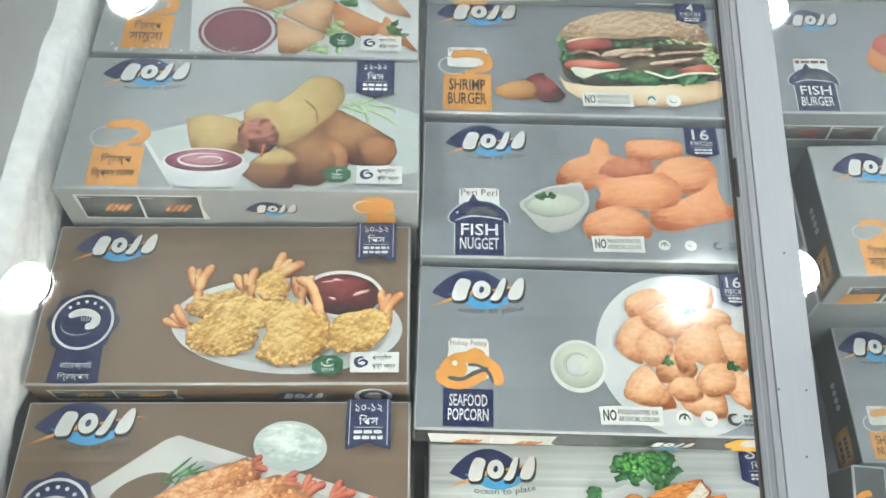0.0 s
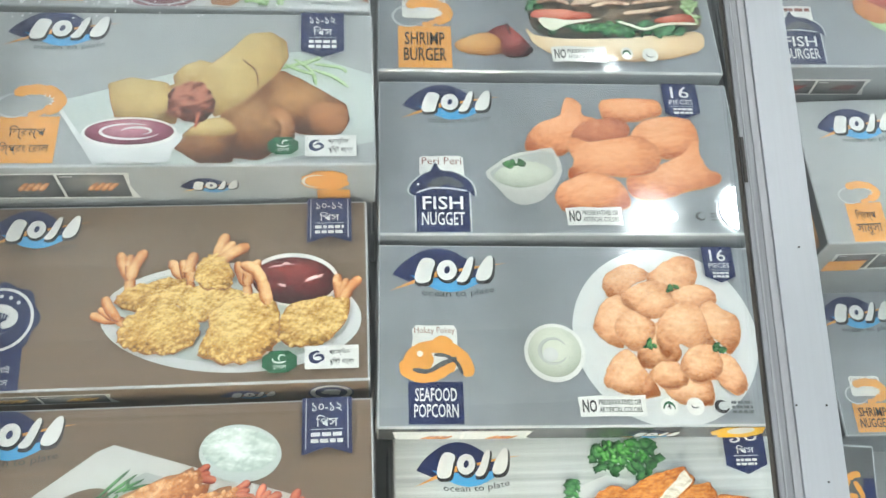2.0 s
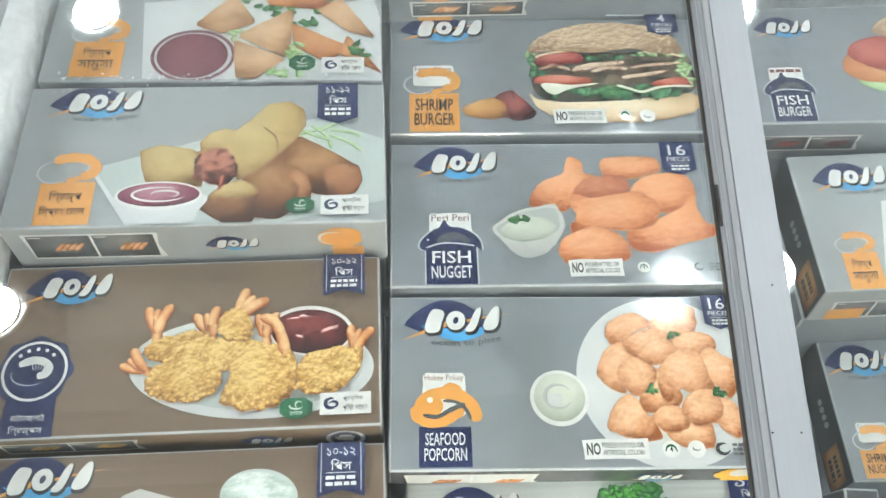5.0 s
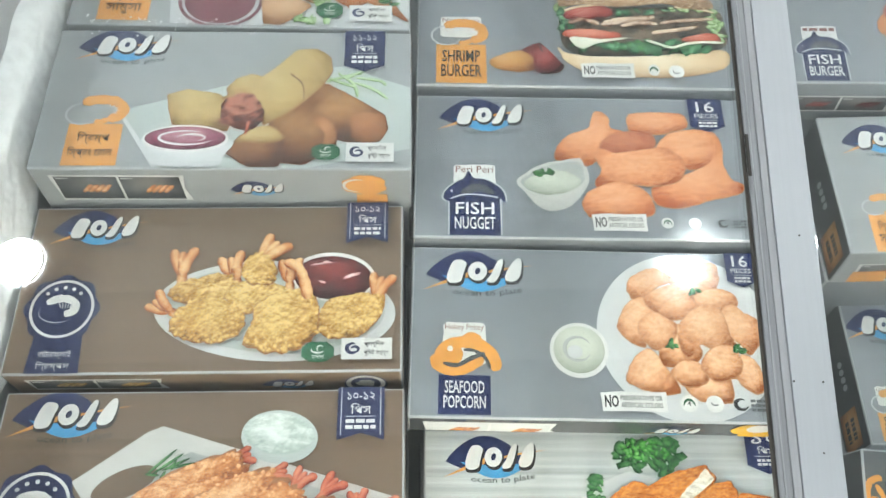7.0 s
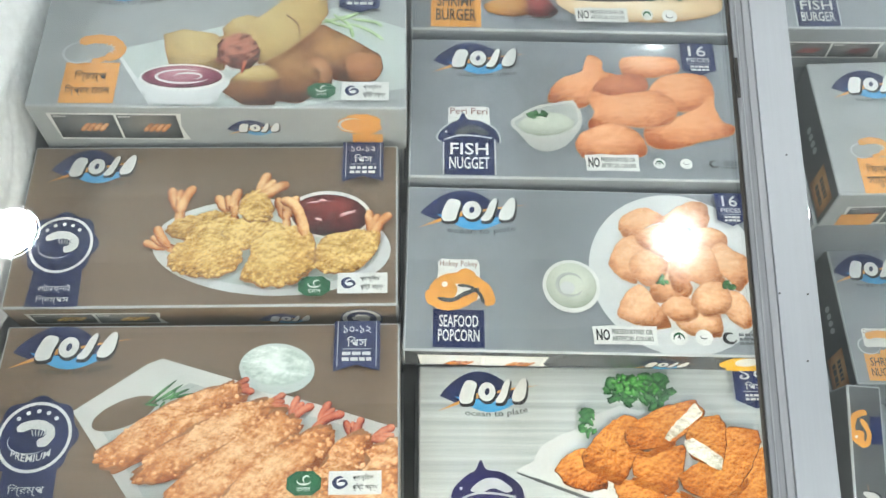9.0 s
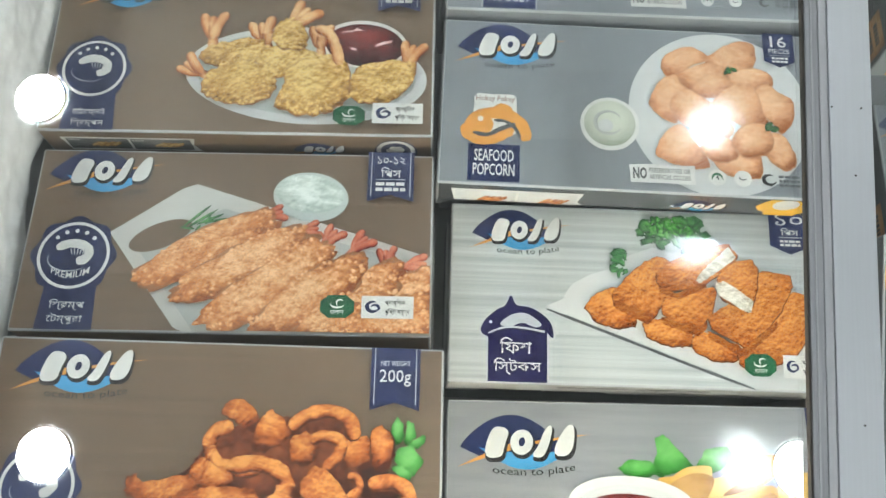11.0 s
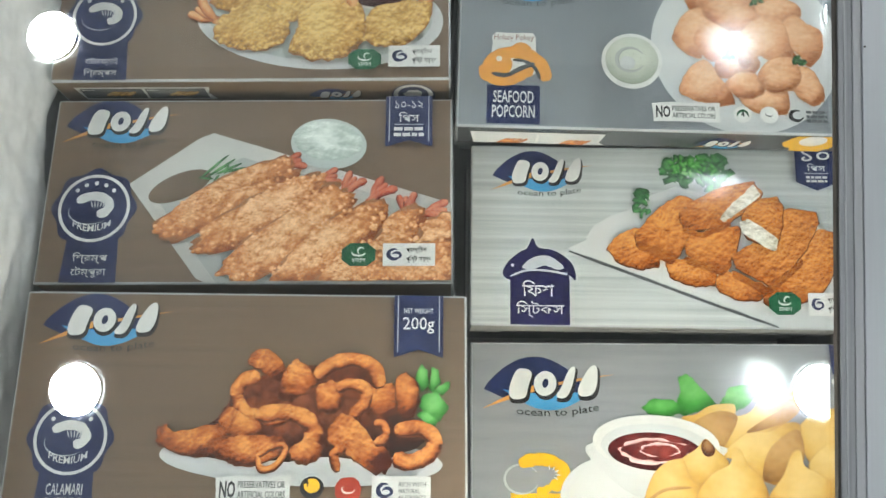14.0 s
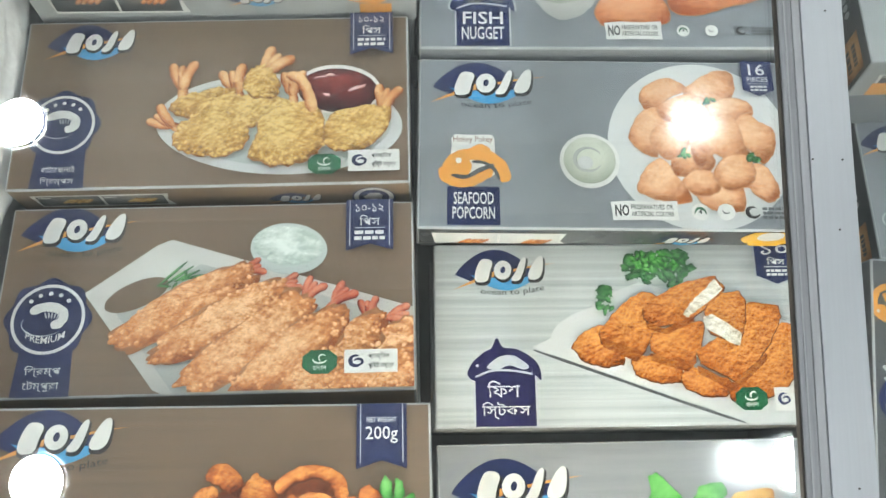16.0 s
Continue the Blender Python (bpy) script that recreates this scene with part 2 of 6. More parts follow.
lid_left = lid(FX0 - 0.04, 0.1237, GLASS_Z, 1, "sliding glass freezer lid with a brushed aluminium frame")
lid_right = lid(0.1392, FX1 + 0.04, GLASS_Z, -1, "sliding glass freezer lid over further cartons")
for e in (lid_left, lid_right):
    e.rotation_euler.z = SKEW
for nm, x0, x1, z0, z1, mt in (("gasket", 0.1152, 0.1160, 0.1765, 0.1795, "gasket"), ("rail", 0.11601, 0.1178, 0.1765, 0.1800, "channel_metal"),
                               ("lip", 0.11781, 0.1185, 0.1765, 0.1802, "channel_light"), ("channel", 0.11851, 0.1208, 0.1765, 0.1798, "channel_metal"),
                               ("ledge", 0.12081, 0.12379, 0.1765, 0.1803, "channel_light"), ("frame_bar", 0.1238, 0.1388, 0.1700, 0.1812, "aluminium")):
    part(nm, slab(x0, x1, FY0 - 0.03, FY1 + 0.03, z0, z1, 0.00015), mt, lid_left)
# screw heads on the frame bar and the worn slot in its rail
for sx, sy in ((0.1325, 0.137), (0.1245, 0.081), (0.1349, 0.081), (0.1322, 0.056), (0.1330, 0.28), (0.1325, -0.03)):
    q = part("screw", disc(0.00036, 0.0004, 10), "gasket", lid_left)
    q.location = (sx, sy, 0.1813)
part("slot", slab(0.1160, 0.1172, 0.162, 0.180, 0.1798, 0.1804), "gasket", lid_left)
part("end_rail", slab(FX0 - 0.04, 0.114, FY1 + 0.02, FY1 + 0.03, GLASS_Z + 0.0025, GLASS_Z + 0.007, 0.0006), "aluminium", lid_left)
part("end_rail", slab(0.140, FX1 + 0.04, FY1 + 0.02, FY1 + 0.03, GLASS_Z + 0.0025, GLASS_Z + 0.007, 0.0006), "aluminium", lid_right)

# ---- cartons ----
BW, BH, BD = 0.2142, 0.1040, 0.040


def carton_body(d=BD):
    bm = slab(-BW / 2, BW / 2, -BH / 2, BH / 2, -d, 0, 0.0012, 2)
    return bm


def carton_mesh(mat, d):
    me = mesh_from("box", carton_body(d), mat)
    me.materials.append(MATS["carton_edge"])
    for p in me.polygons:
        if sorted(abs(c) for c in p.normal)[1] > 0.05:
            p.material_index = 1
    return me


def carton(x, y, z, rx, ry, rz, mat, label, d=BD):
    e = tagged(new("food_carton"), label, "food carton", "frozen food cartons")
    e.matrix_basis = pose(x, y, z, rx, ry, rz)
    bx = new("box", carton_mesh(mat, d))
    bx.parent = e
    return e


# ---- printing on the cartons ----
for nm, h in (("ink_navy", "222c55"), ("ink_violet", "25234f"), ("ink_white", "d2d2ce"), ("ink_black", "2b2a2c"), ("ink_orange", "d8964a"), ("ink_yellow", "e6b022"),
              ("ink_blue", "4594c4"), ("ink_green", "1c5c3c"), ("ink_brown", "7c3a2a"), ("ink_grey", "b4b8ba"), ("ink_gold", "d6b25a"), ("ink_red", "b23a24"), ("ink_shade", "585b5e")):
    ink(nm, srgb(h))
photo("plate_white", srgb("9a9e9f"), srgb("bcbfbf"), srgb("d4d6d4"), 60, 0.05, 0.08, 0.5)
photo("plate_pale", srgb("97a09d"), srgb("abb4b0"), srgb("bec7c3"), 60, 0.05, 0.08, 0.5)
photo("cream_sauce", srgb("9aa090"), srgb("bcc1b2"), srgb("d6dacb"), 130, 0.12, 0.3)
photo("herb_dip", srgb("8a9892"), srgb("b0beb6"), srgb("dfe6df"), 260, 0.4, 0.5, 0.8, 1.6)
photo("red_sauce", srgb("2f090c"), srgb("561418"), srgb("9a4038"), 160, 0.3, 0.5, 1.4, 1.2)
photo("pink_sauce", srgb("5b2236"), srgb("8a4258"), srgb("c58b98"), 90, 0.2, 0.55)
photo("maroon_sauce", srgb("4a1d27"), srgb("65303a"), srgb("85505a"), 60, 0.1, 0.2, 0.5)
photo("golden_crumb", srgb("6e4410"), srgb("bd8c40"), srgb("e6c680"), 340, 0.5, 0.35, 1.0, 1.6)
photo("orange_crumb", srgb("8e481c"), srgb("c8824a"), srgb("ecbe90"), 300, 0.5, 0.35, 1.4, 1.4)
photo("nugget_crumb", srgb("a04e28"), srgb("d58f62"), srgb("e4aa82"), 700, 0.45, 0.2, 1.5, 0.7)
photo("popcorn_crumb", srgb("965428"), srgb("d39a70"), srgb("e8c09a"), 420, 0.4, 0.25, 1.5, 0.55)
photo("stick_crumb", srgb("5c2206"), srgb("ae5f22"), srgb("d99650"), 620, 0.5, 0.25, 0.8, 1.2)
photo("calamari_crumb", srgb("501a04"), srgb("b25a20"), srgb("e49c54"), 420, 0.4, 0.5, 1.7, 1.0)
photo("pastry", srgb("77582c"), srgb("b0935c"), srgb("ccb680"), 220, 0.25, 0.3, 1.3)
photo("pastry_dark", srgb("432010"), srgb("7d4e2c"), srgb("b08354"), 220, 0.25, 0.35, 1.9)
photo("samosa_pastry", srgb("8b5f3c"), srgb("b98f68"), srgb("d8b592"), 160, 0.3, 0.45, 1.5, 0.8)
photo("samosa_orange", srgb("84441f"), srgb("b67748"), srgb("d3a074"), 160, 0.3, 0.45)
photo("dumpling_dough", srgb("8a5a1e"), srgb("d0a453"), srgb("e8c884"), 160, 0.2, 0.3, 1.5, 0.5)
photo("filling", srgb("2a0f0c"), srgb("6a2f25"), srgb("b0705c"), 420, 0.7, 0.7, 1.2, 2.5)
photo("fish_flesh", srgb("8d8474"), srgb("cfcabc"), srgb("ece8de"), 500, 0.5, 0.4, 0.8, 1.6)
photo("shrimp_tail", srgb("8a3c12"), srgb("c67e46"), srgb("e6c08c"), 300, 0.3, 0.5)
photo("shrimp_tail_red", srgb("6e1a0c"), srgb("b04a30"), srgb("dd9070"), 300, 0.3, 0.6)
photo("herb", srgb("173a20"), srgb("356a3e"), srgb("66a062"), 300, 0.5, 0.6)
photo("salad", srgb("5d8248"), srgb("90b077"), srgb("c2d6ac"), 200, 0.4, 0.6)
photo("mint", srgb("1c5a18"), srgb("3f8f38"), srgb("86c876"), 140, 0.2, 0.4, 1.5, 0.9)
photo("lettuce_dark", srgb("12301d"), srgb("2f6b45"), srgb("7fb78a"), 250, 0.5, 0.7)
photo("bun", srgb("6b4a2e"), srgb("a98868"), srgb("d6c0a2"), 500, 0.5, 0.25, 0.9, 1.6)
photo("bun_pale", srgb("b08a64"), srgb("dcc29c"), srgb("efdfc4"), 120, 0.15, 0.3)
photo("tomato", srgb("6e2020"), srgb("9c443c"), srgb("c47a6e"), 120, 0.2, 0.4)
photo("fried_meat", srgb("3d281c"), srgb("94705a"), srgb("dcc4ac"), 260, 0.5, 0.6, 1.2, 1.5)
photo("calamari_dark", srgb("2e120a"), srgb("5f2a16"), srgb("8d4a28"), 300, 0.6, 0.6)
photo("dumpling_fold", srgb("7a4f22"), srgb("ad8048"), srgb("c9a069"), 260, 0.3, 0.3, 1.0)
photo("glint", srgb("b98a84"), srgb("d8b4ae"), srgb("efdcd8"), 200, 0.3, 0.3)
photo("wedge", srgb("7e4a22"), srgb("bb8549"), srgb("d9ad74"), 160, 0.2, 0.3)
photo("pepper", srgb("350a0c"), srgb("6a1c1e"), srgb("b8605a"), 120, 0.2, 0.6)
photo("burger_dark", srgb("20221c"), srgb("43403a"), srgb("7d6a58"), 300, 0.5, 0.7, 0.4)
photo("tomato_light", srgb("8a2f20"), srgb("b8553f"), srgb("d98d78"), 120, 0.2, 0.4)
photo("cheese", srgb("b5b89e"), srgb("cfd2bb"), srgb("e2e4d2"), 120, 0.1, 0.3, 0.6)
photo("nugget_dark", srgb("7c3626"), srgb("ad6448"), srgb("c98866"), 700, 0.4, 0.3, 1.2, 0.4)
photo("roll_end", srgb("5e2f18"), srgb("96603a"), srgb("bd8a60"), 200, 0.25, 0.4, 1.4)
photo("bowl_grey", srgb("9a9a96"), srgb("b6b6b1"), srgb("cdcdc7"), 60, 0.05, 0.1, 1.0)
photo("bowl_shade", srgb("868a86"), srgb("a2a6a2"), srgb("b8bbb7"), 60, 0.05, 0.1, 0.8)
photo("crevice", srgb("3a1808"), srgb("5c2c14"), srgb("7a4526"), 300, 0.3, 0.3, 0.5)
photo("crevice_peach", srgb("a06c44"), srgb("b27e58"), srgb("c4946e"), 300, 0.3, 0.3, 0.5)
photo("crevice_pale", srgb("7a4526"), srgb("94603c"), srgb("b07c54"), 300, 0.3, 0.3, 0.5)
photo("stick_side", srgb("4c1a04"), srgb("8a4212"), srgb("b06c2c"), 620, 0.5, 0.25, 0.6, 1.2)
photo("thumbnail", srgb("33373a"), srgb("505356"), srgb("7e7c78"), 80, 0.2, 0.6)

# the bronze and pale cartons carry a dull laminate, the others a glossy one
for k, m in list(MATS.items()):
    q = m.copy()
    q.name = k + "_dull"
    q.node_tree.nodes["Principled BSDF"].inputs["Roughness"].default_value = 0.38
    MATS[k + "_dull"] = q
DULL = ("samosa", "roll", "butterfly", "tempura", "calamari", "far_samosa", "far_nugget", "fish_burger")

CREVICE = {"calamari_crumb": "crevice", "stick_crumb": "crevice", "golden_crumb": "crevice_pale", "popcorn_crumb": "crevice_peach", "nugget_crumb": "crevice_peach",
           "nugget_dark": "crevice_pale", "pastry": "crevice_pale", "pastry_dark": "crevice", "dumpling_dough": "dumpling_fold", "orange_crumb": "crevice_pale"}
ART = {"box": None, "side": False, "n": 0, "dull": False, "deep": 38.5}


def on(key, side=False):
    ART["box"], ART["side"], ART["n"], ART["dull"] = BOX[key], side, 0, key in DULL
    ART["deep"] = DEPTH.get(key, BD) * 1000 - 1.5


def laminate(mat):
    return mat + "_dull" if ART["dull"] else mat


def place(u, v, lift):
    x = u / 1000 - BW / 2
    if ART["side"] == "end":
        return Vector((-BW / 2 - lift, BH / 2 - u / 1000, -v / 1000))
    if ART["side"]:
        return Vector((x, -BH / 2 - lift, -v / 1000))
    return Vector((x, BH / 2 - v / 1000, lift))


def clip_uv(u, v):
    return min(max(u, 0.9), 103.1 if ART["side"] == "end" else 213.3), min(max(v, 0.9), ART["deep"] if ART["side"] else 103.2)


def lay(name, loops, mat, parent=None, label="", uvs=None):
    """Lays flat printed shapes on the board, each loop a closed outline in millimetres."""
    ART["n"] += 1
    lift = 0.00008 + 0.00002 * ART["n"]
    bm = bmesh.new()
    uvl = bm.loops.layers.uv.new("UVMap")
    for li, loop in enumerate(loops):
        pts = [clip_uv(*p) for p in loop]
        us, vs = [p[0] for p in loop], [p[1] for p in loop]
        u0, v0, du, dv = min(us), min(vs), max(max(us) - min(us), 0.01), max(max(vs) - min(vs), 0.01)
        keep = [i for i, p in enumerate(pts) if (p[0] - pts[i - 1][0]) ** 2 + (p[1] - pts[i - 1][1]) ** 2 > 1e-6]
        if len(keep) < 3:
            continue
        f = bm.faces.new([bm.verts.new(place(*pts[i], lift + 0.000002 * li)) for i in keep])
        for lp, i in zip(f.loops, keep):
            lp[uvl].uv = uvs[li][i] if uvs else ((pts[i][0] - u0) / du, 1 - (pts[i][1] - v0) / dv)
        f.normal_update()
        if f.normal.dot(Vector((-1, 0, 0)) if ART["side"] == "end" else Vector((0, -1, 0)) if ART["side"] else Vector((0, 0, 1))) < 0:
            f.normal_flip()
    bmesh.ops.triangulate(bm, faces=bm.faces)
    ART["n"] += len(loops) // 9
    return part(name, bm, laminate(mat), parent or ART["box"], label)


def ring_pts(u, v, ru, rv, rot=0, ragged=0.0, k=48, power=2.0, seed=0):
    out = []
    for i in range(k):
        a = 2 * math.pi * i / k
        c, s = math.cos(a), math.sin(a)
        g = (abs(c) ** power + abs(s) ** power) ** (-1 / power)
        if ragged:
            g *= 1 + ragged * (noise.noise(Vector((c * 1.6 + u, s * 1.6 + v, seed))) + 0.6 * noise.noise(Vector((c * 5 + u, s * 5, v + seed))))
        x, y = ru * g * c, rv * g * s
        r = radians(rot)
        out.append((u + x * math.cos(r) - y * math.sin(r), v + x * math.sin(r) + y * math.cos(r)))
    return out


def inside(pts, x, y):
    odd = False
    for (a, b), (c, d) in zip(pts, pts[1:] + pts[:1]):
        if (b > y) != (d > y) and x < (c - a) * (y - b) / (d - b) + a:
            odd = not odd
    return odd


def crumbs(pts, size, mat, parent):
    """Coarse crumb over a fried piece: small lumps, each with its own light and dark side."""
    us, vs = [p[0] for p in pts], [p[1] for p in pts]
    rng = random.Random(int(us[0] * 13 + vs[0] * 7))
    area = (max(us) - min(us)) * (max(vs) - min(vs))
    loops, uvs = [], []
    for _ in range(min(260, int(area / (size * size) * 1.1))):
        a, b = rng.uniform(min(us), max(us)), rng.uniform(min(vs), max(vs))
        if not inside(pts, a, b) or not (0.5 < a < 213.5 and 0.5 < b < 103.5):
            continue
        s, q, t = size * rng.uniform(0.35, 0.8), rng.uniform(0.55, 1.0), rng.uniform(0, 3.14)
        lp, uv = [], []
        for i in range(9):
            g, an = rng.uniform(0.75, 1.15), 6.283 * i / 9
            x, y = s * g * math.cos(an), s * g * q * math.sin(an)
            lp.append((a + x * math.cos(t) - y * math.sin(t), b + x * math.sin(t) + y * math.cos(t)))
            uv.append((0.5 + (lp[-1][0] - a) / s * 0.42, 0.56 - (lp[-1][1] - b) / s * 0.42))
        loops.append(lp)
        uvs.append(uv)
    if loops:
        lay("crumb", loops, mat, parent, "", uvs)


def oval(name, u, v, ru, rv, mat, rot=0, ragged=0.0, parent=None, label="", power=2.0, k=48, crumb=0.0):
    pts, r = ring_pts(u, v, ru, rv, rot, ragged, k, power), radians(rot)
    uv = []
    for a, c in pts:
        x, y = (a - u) * math.cos(r) + (c - v) * math.sin(r), (c - v) * math.cos(r) - (a - u) * math.sin(r)
        uv.append((0.5 + 0.5 * x / ru, 0.5 - 0.5 * y / rv))
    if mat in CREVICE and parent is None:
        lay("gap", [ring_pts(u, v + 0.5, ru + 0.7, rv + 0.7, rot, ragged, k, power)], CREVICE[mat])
    ob = lay(name, [pts], mat, parent, label, [uv])
    if crumb:
        crumbs(pts, crumb, mat, ob)
    return ob


def hoop(name, u, v, ru, rv, thick, mat, a0=0, a1=360, rot=0, ragged=0.0, parent=None, label=""):
    """A ring, or an arc of one, tapering to its ends when open."""
    k, loops, r = 40, [], radians(rot)
    edge = []
    for i in range(k + 1):
        t = i / k
        a = radians(a0 + (a1 - a0) * t)
        w = thick if a1 - a0 >= 360 else thick * (0.25 + 0.75 * math.sin(math.pi * t))
        w *= 1 + ragged * noise.noise(Vector((math.cos(a) * 4 + u, math.sin(a) * 4 + v, 1)))
        row = []
        for s in (-0.5, 0.5):
            q = 1 + ragged * 0.3 * noise.noise(Vector((math.cos(a) * 3 + v, math.sin(a) * 3, u + s)))
            x, y = (ru * q + s * w) * math.cos(a), (rv * q + s * w) * math.sin(a)
            row.append((u + x * math.cos(r) - y * math.sin(r), v + x * math.sin(r) + y * math.cos(r)))
        edge.append(row)
    for i in range(k):
        loops.append([edge[i][0], edge[i][1], edge[i + 1][1], edge[i + 1][0]])
    return lay(name, loops, mat, parent, label, [[(0.45, 0.0), (0.45, 1.0), (0.45, 1.0), (0.45, 0.0)]] * k)


def shape(name, pts, mat, parent=None, label="", smooth=0, ragged=0.0, crumb=0.0):
    """A closed outline through a few corners; smooth rounds them off."""
    if smooth:
        q = []
        for i, p1 in enumerate(pts):
            p0, p2, p3 = pts[i - 1], pts[(i + 1) % len(pts)], pts[(i + 2) % len(pts)]
            for t in (0, 0.2, 0.4, 0.6, 0.8):
                q.append(tuple(0.5 * (2 * b + (c - a) * t + (2 * a - 5 * b + 4 * c - d) * t * t + (3 * b - a - 3 * c + d) * t ** 3) for a, b, c, d in zip(p0, p1, p2, p3)))
        pts = q
    elif ragged:
        pts = [tuple(a + (b - a) * t for a, b in zip(p, pts[(i + 1) % len(pts)])) for i, p in enumerate(pts) for t in (0.08, 0.25, 0.42, 0.58, 0.75, 0.92)]
    if ragged:
        wob = lambda p, z: ragged * (0.7 * noise.noise(Vector((p[0] * 0.35, p[1] * 0.35, z))) + 0.7 * noise.noise(Vector((p[0] * 1.1, p[1] * 1.1, z))))
        pts = [(p[0] + wob(p, 1.5), p[1] + wob(p, 7.5)) for p in pts]
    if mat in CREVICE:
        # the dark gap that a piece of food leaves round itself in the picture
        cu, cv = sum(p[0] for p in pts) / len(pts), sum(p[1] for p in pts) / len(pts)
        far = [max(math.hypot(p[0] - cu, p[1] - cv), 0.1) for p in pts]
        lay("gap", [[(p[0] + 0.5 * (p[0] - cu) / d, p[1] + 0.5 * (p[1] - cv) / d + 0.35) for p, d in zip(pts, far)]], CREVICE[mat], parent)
    ob = lay(name, [pts], mat, parent, label)
    if crumb:
        crumbs(pts, crumb, mat, ob)
    return ob


def tube(name, pts, half, mat, parent=None, label=""):
    """A bent piece of even thickness along a line through a few points, with rounded ends."""
    q = [Vector((*p, 0)) for p in pts]
    line = []
    for i in range(len(q) - 1):
        p0, p1, p2, p3 = q[max(i - 1, 0)], q[i], q[i + 1], q[min(i + 2, len(q) - 1)]
        for j in range(8):
            t = j / 8
            line.append(0.5 * (2 * p1 + (p2 - p0) * t + (2 * p0 - 5 * p1 + 4 * p2 - p3) * t * t + (3 * p1 - p0 - 3 * p2 + p3) * t ** 3))
    line.append(q[-1])
    edge = []
    for i, p in enumerate(line):
        d = (line[min(i + 1, len(line) - 1)] - line[max(i - 1, 0)]).normalized()
        side = Vector((-d.y, d.x, 0))
        end = min(i, len(line) - 1 - i) / 3
        w = half * (min(1.0, 0.45 + 0.55 * end)) * (1 + 0.22 * noise.noise(Vector((p.x * 0.35, p.y * 0.35, 2.0))))
        edge.append(((p - side * w), (p + side * w)))
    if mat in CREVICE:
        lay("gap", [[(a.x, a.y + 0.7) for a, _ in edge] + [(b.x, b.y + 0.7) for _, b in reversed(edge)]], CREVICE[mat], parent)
    loops = [[tuple(v[:2]) for v in (edge[i][0], edge[i][1], edge[i + 1][1], edge[i + 1][0])] for i in range(len(edge) - 1)]
    up = [1.0 if a.y < b.y else 0.0 for a, b in edge]
    uvs = [[(0.45, up[i]), (0.45, 1 - up[i]), (0.45, 1 - up[i]), (0.45, up[i])] for i in range(len(loops))]
    return lay(name, loops, mat, parent, label, uvs)


def stick(name, u0, v0, u1, v1, half, mat, ragged=0.06, power=3.0, parent=None, label="", crumb=0.0):
    """A long piece of food lying from one end to the other."""
    ln = math.hypot(u1 - u0, v1 - v0)
    return oval(name, (u0 + u1) / 2, (v0 + v1) / 2, ln / 2 + half * 0.8, half, mat, math.degrees(math.atan2(v1 - v0, u1 - u0)), ragged, parent, label, power, 90, crumb)


def plank(name, u0, v0, u1, v1, mat, parent=None, label=""):
    return lay(name, [[(u0, v0), (u1, v0), (u1, v1), (u0, v1)]], mat, parent, label)


def words(text, u0, v0, u1, v1, mat, parent=None, bold=0.006, arc=0.0, rot=0):
    """Lettering fitted into a rectangle; arc lifts the two ends."""
    cu = bpy.data.curves.new("lettering", "FONT")
    cu.body, cu.size, cu.offset, cu.resolution_u = text, 1.0, bold if text.isascii() else 0.004, 2
    tmp = new("lettering_tmp", cu)
    me = bpy.data.meshes.new_from_object(tmp.evaluated_get(bpy.context.evaluated_depsgraph_get()))
    bpy.data.objects.remove(tmp)
    bpy.data.curves.remove(cu)
    ART["n"] += 1
    lift = 0.00008 + 0.00002 * ART["n"]
    if not len(me.vertices):
        return None
    xs, ys = [q.co.x for q in me.vertices], [q.co.y for q in me.vertices]
    x0, x1, y0, y1 = min(xs), max(xs), min(ys), max(ys)
    r, cu_, cv_ = radians(rot), (u0 + u1) / 2, (v0 + v1) / 2
    for q in me.vertices:
        a, c = (q.co.x - x0) / max(x1 - x0, 1e-6), (q.co.y - y0) / max(y1 - y0, 1e-6)
        du, dv = (a - 0.5) * (u1 - u0), (0.5 - c) * (v1 - v0) - arc * (2 * a - 1) ** 2
        q.co = place(cu_ + du * math.cos(r) - dv * math.sin(r), cv_ + du * math.sin(r) + dv * math.cos(r), lift)
    me.materials.clear()
    me.materials.append(MATS[laminate(mat)])
    me.name = "lettering"
    ob = new("lettering", me)
    ob.parent = parent or ART["box"]
    return ob


def bars(u0, v0, u1, v1, rows, mat, parent=None, seed=1):
    """Small print that is too small to read: broken bars."""
    rng, loops = random.Random(seed), []
    h = (v1 - v0) / rows
    for i in range(rows):
        u = u0
        while u < u1 - 0.3:
            w = min(rng.uniform(0.12, 0.3) * (u1 - u0), u1 - u)
            loops.append([(u, v0 + h * (i + 0.2)), (u + w, v0 + h * (i + 0.2)), (u + w, v0 + h * (i + 0.8)), (u, v0 + h * (i + 0.8))])
            u += w + 0.05 * (u1 - u0)
    return lay("small_print", loops, mat, parent)


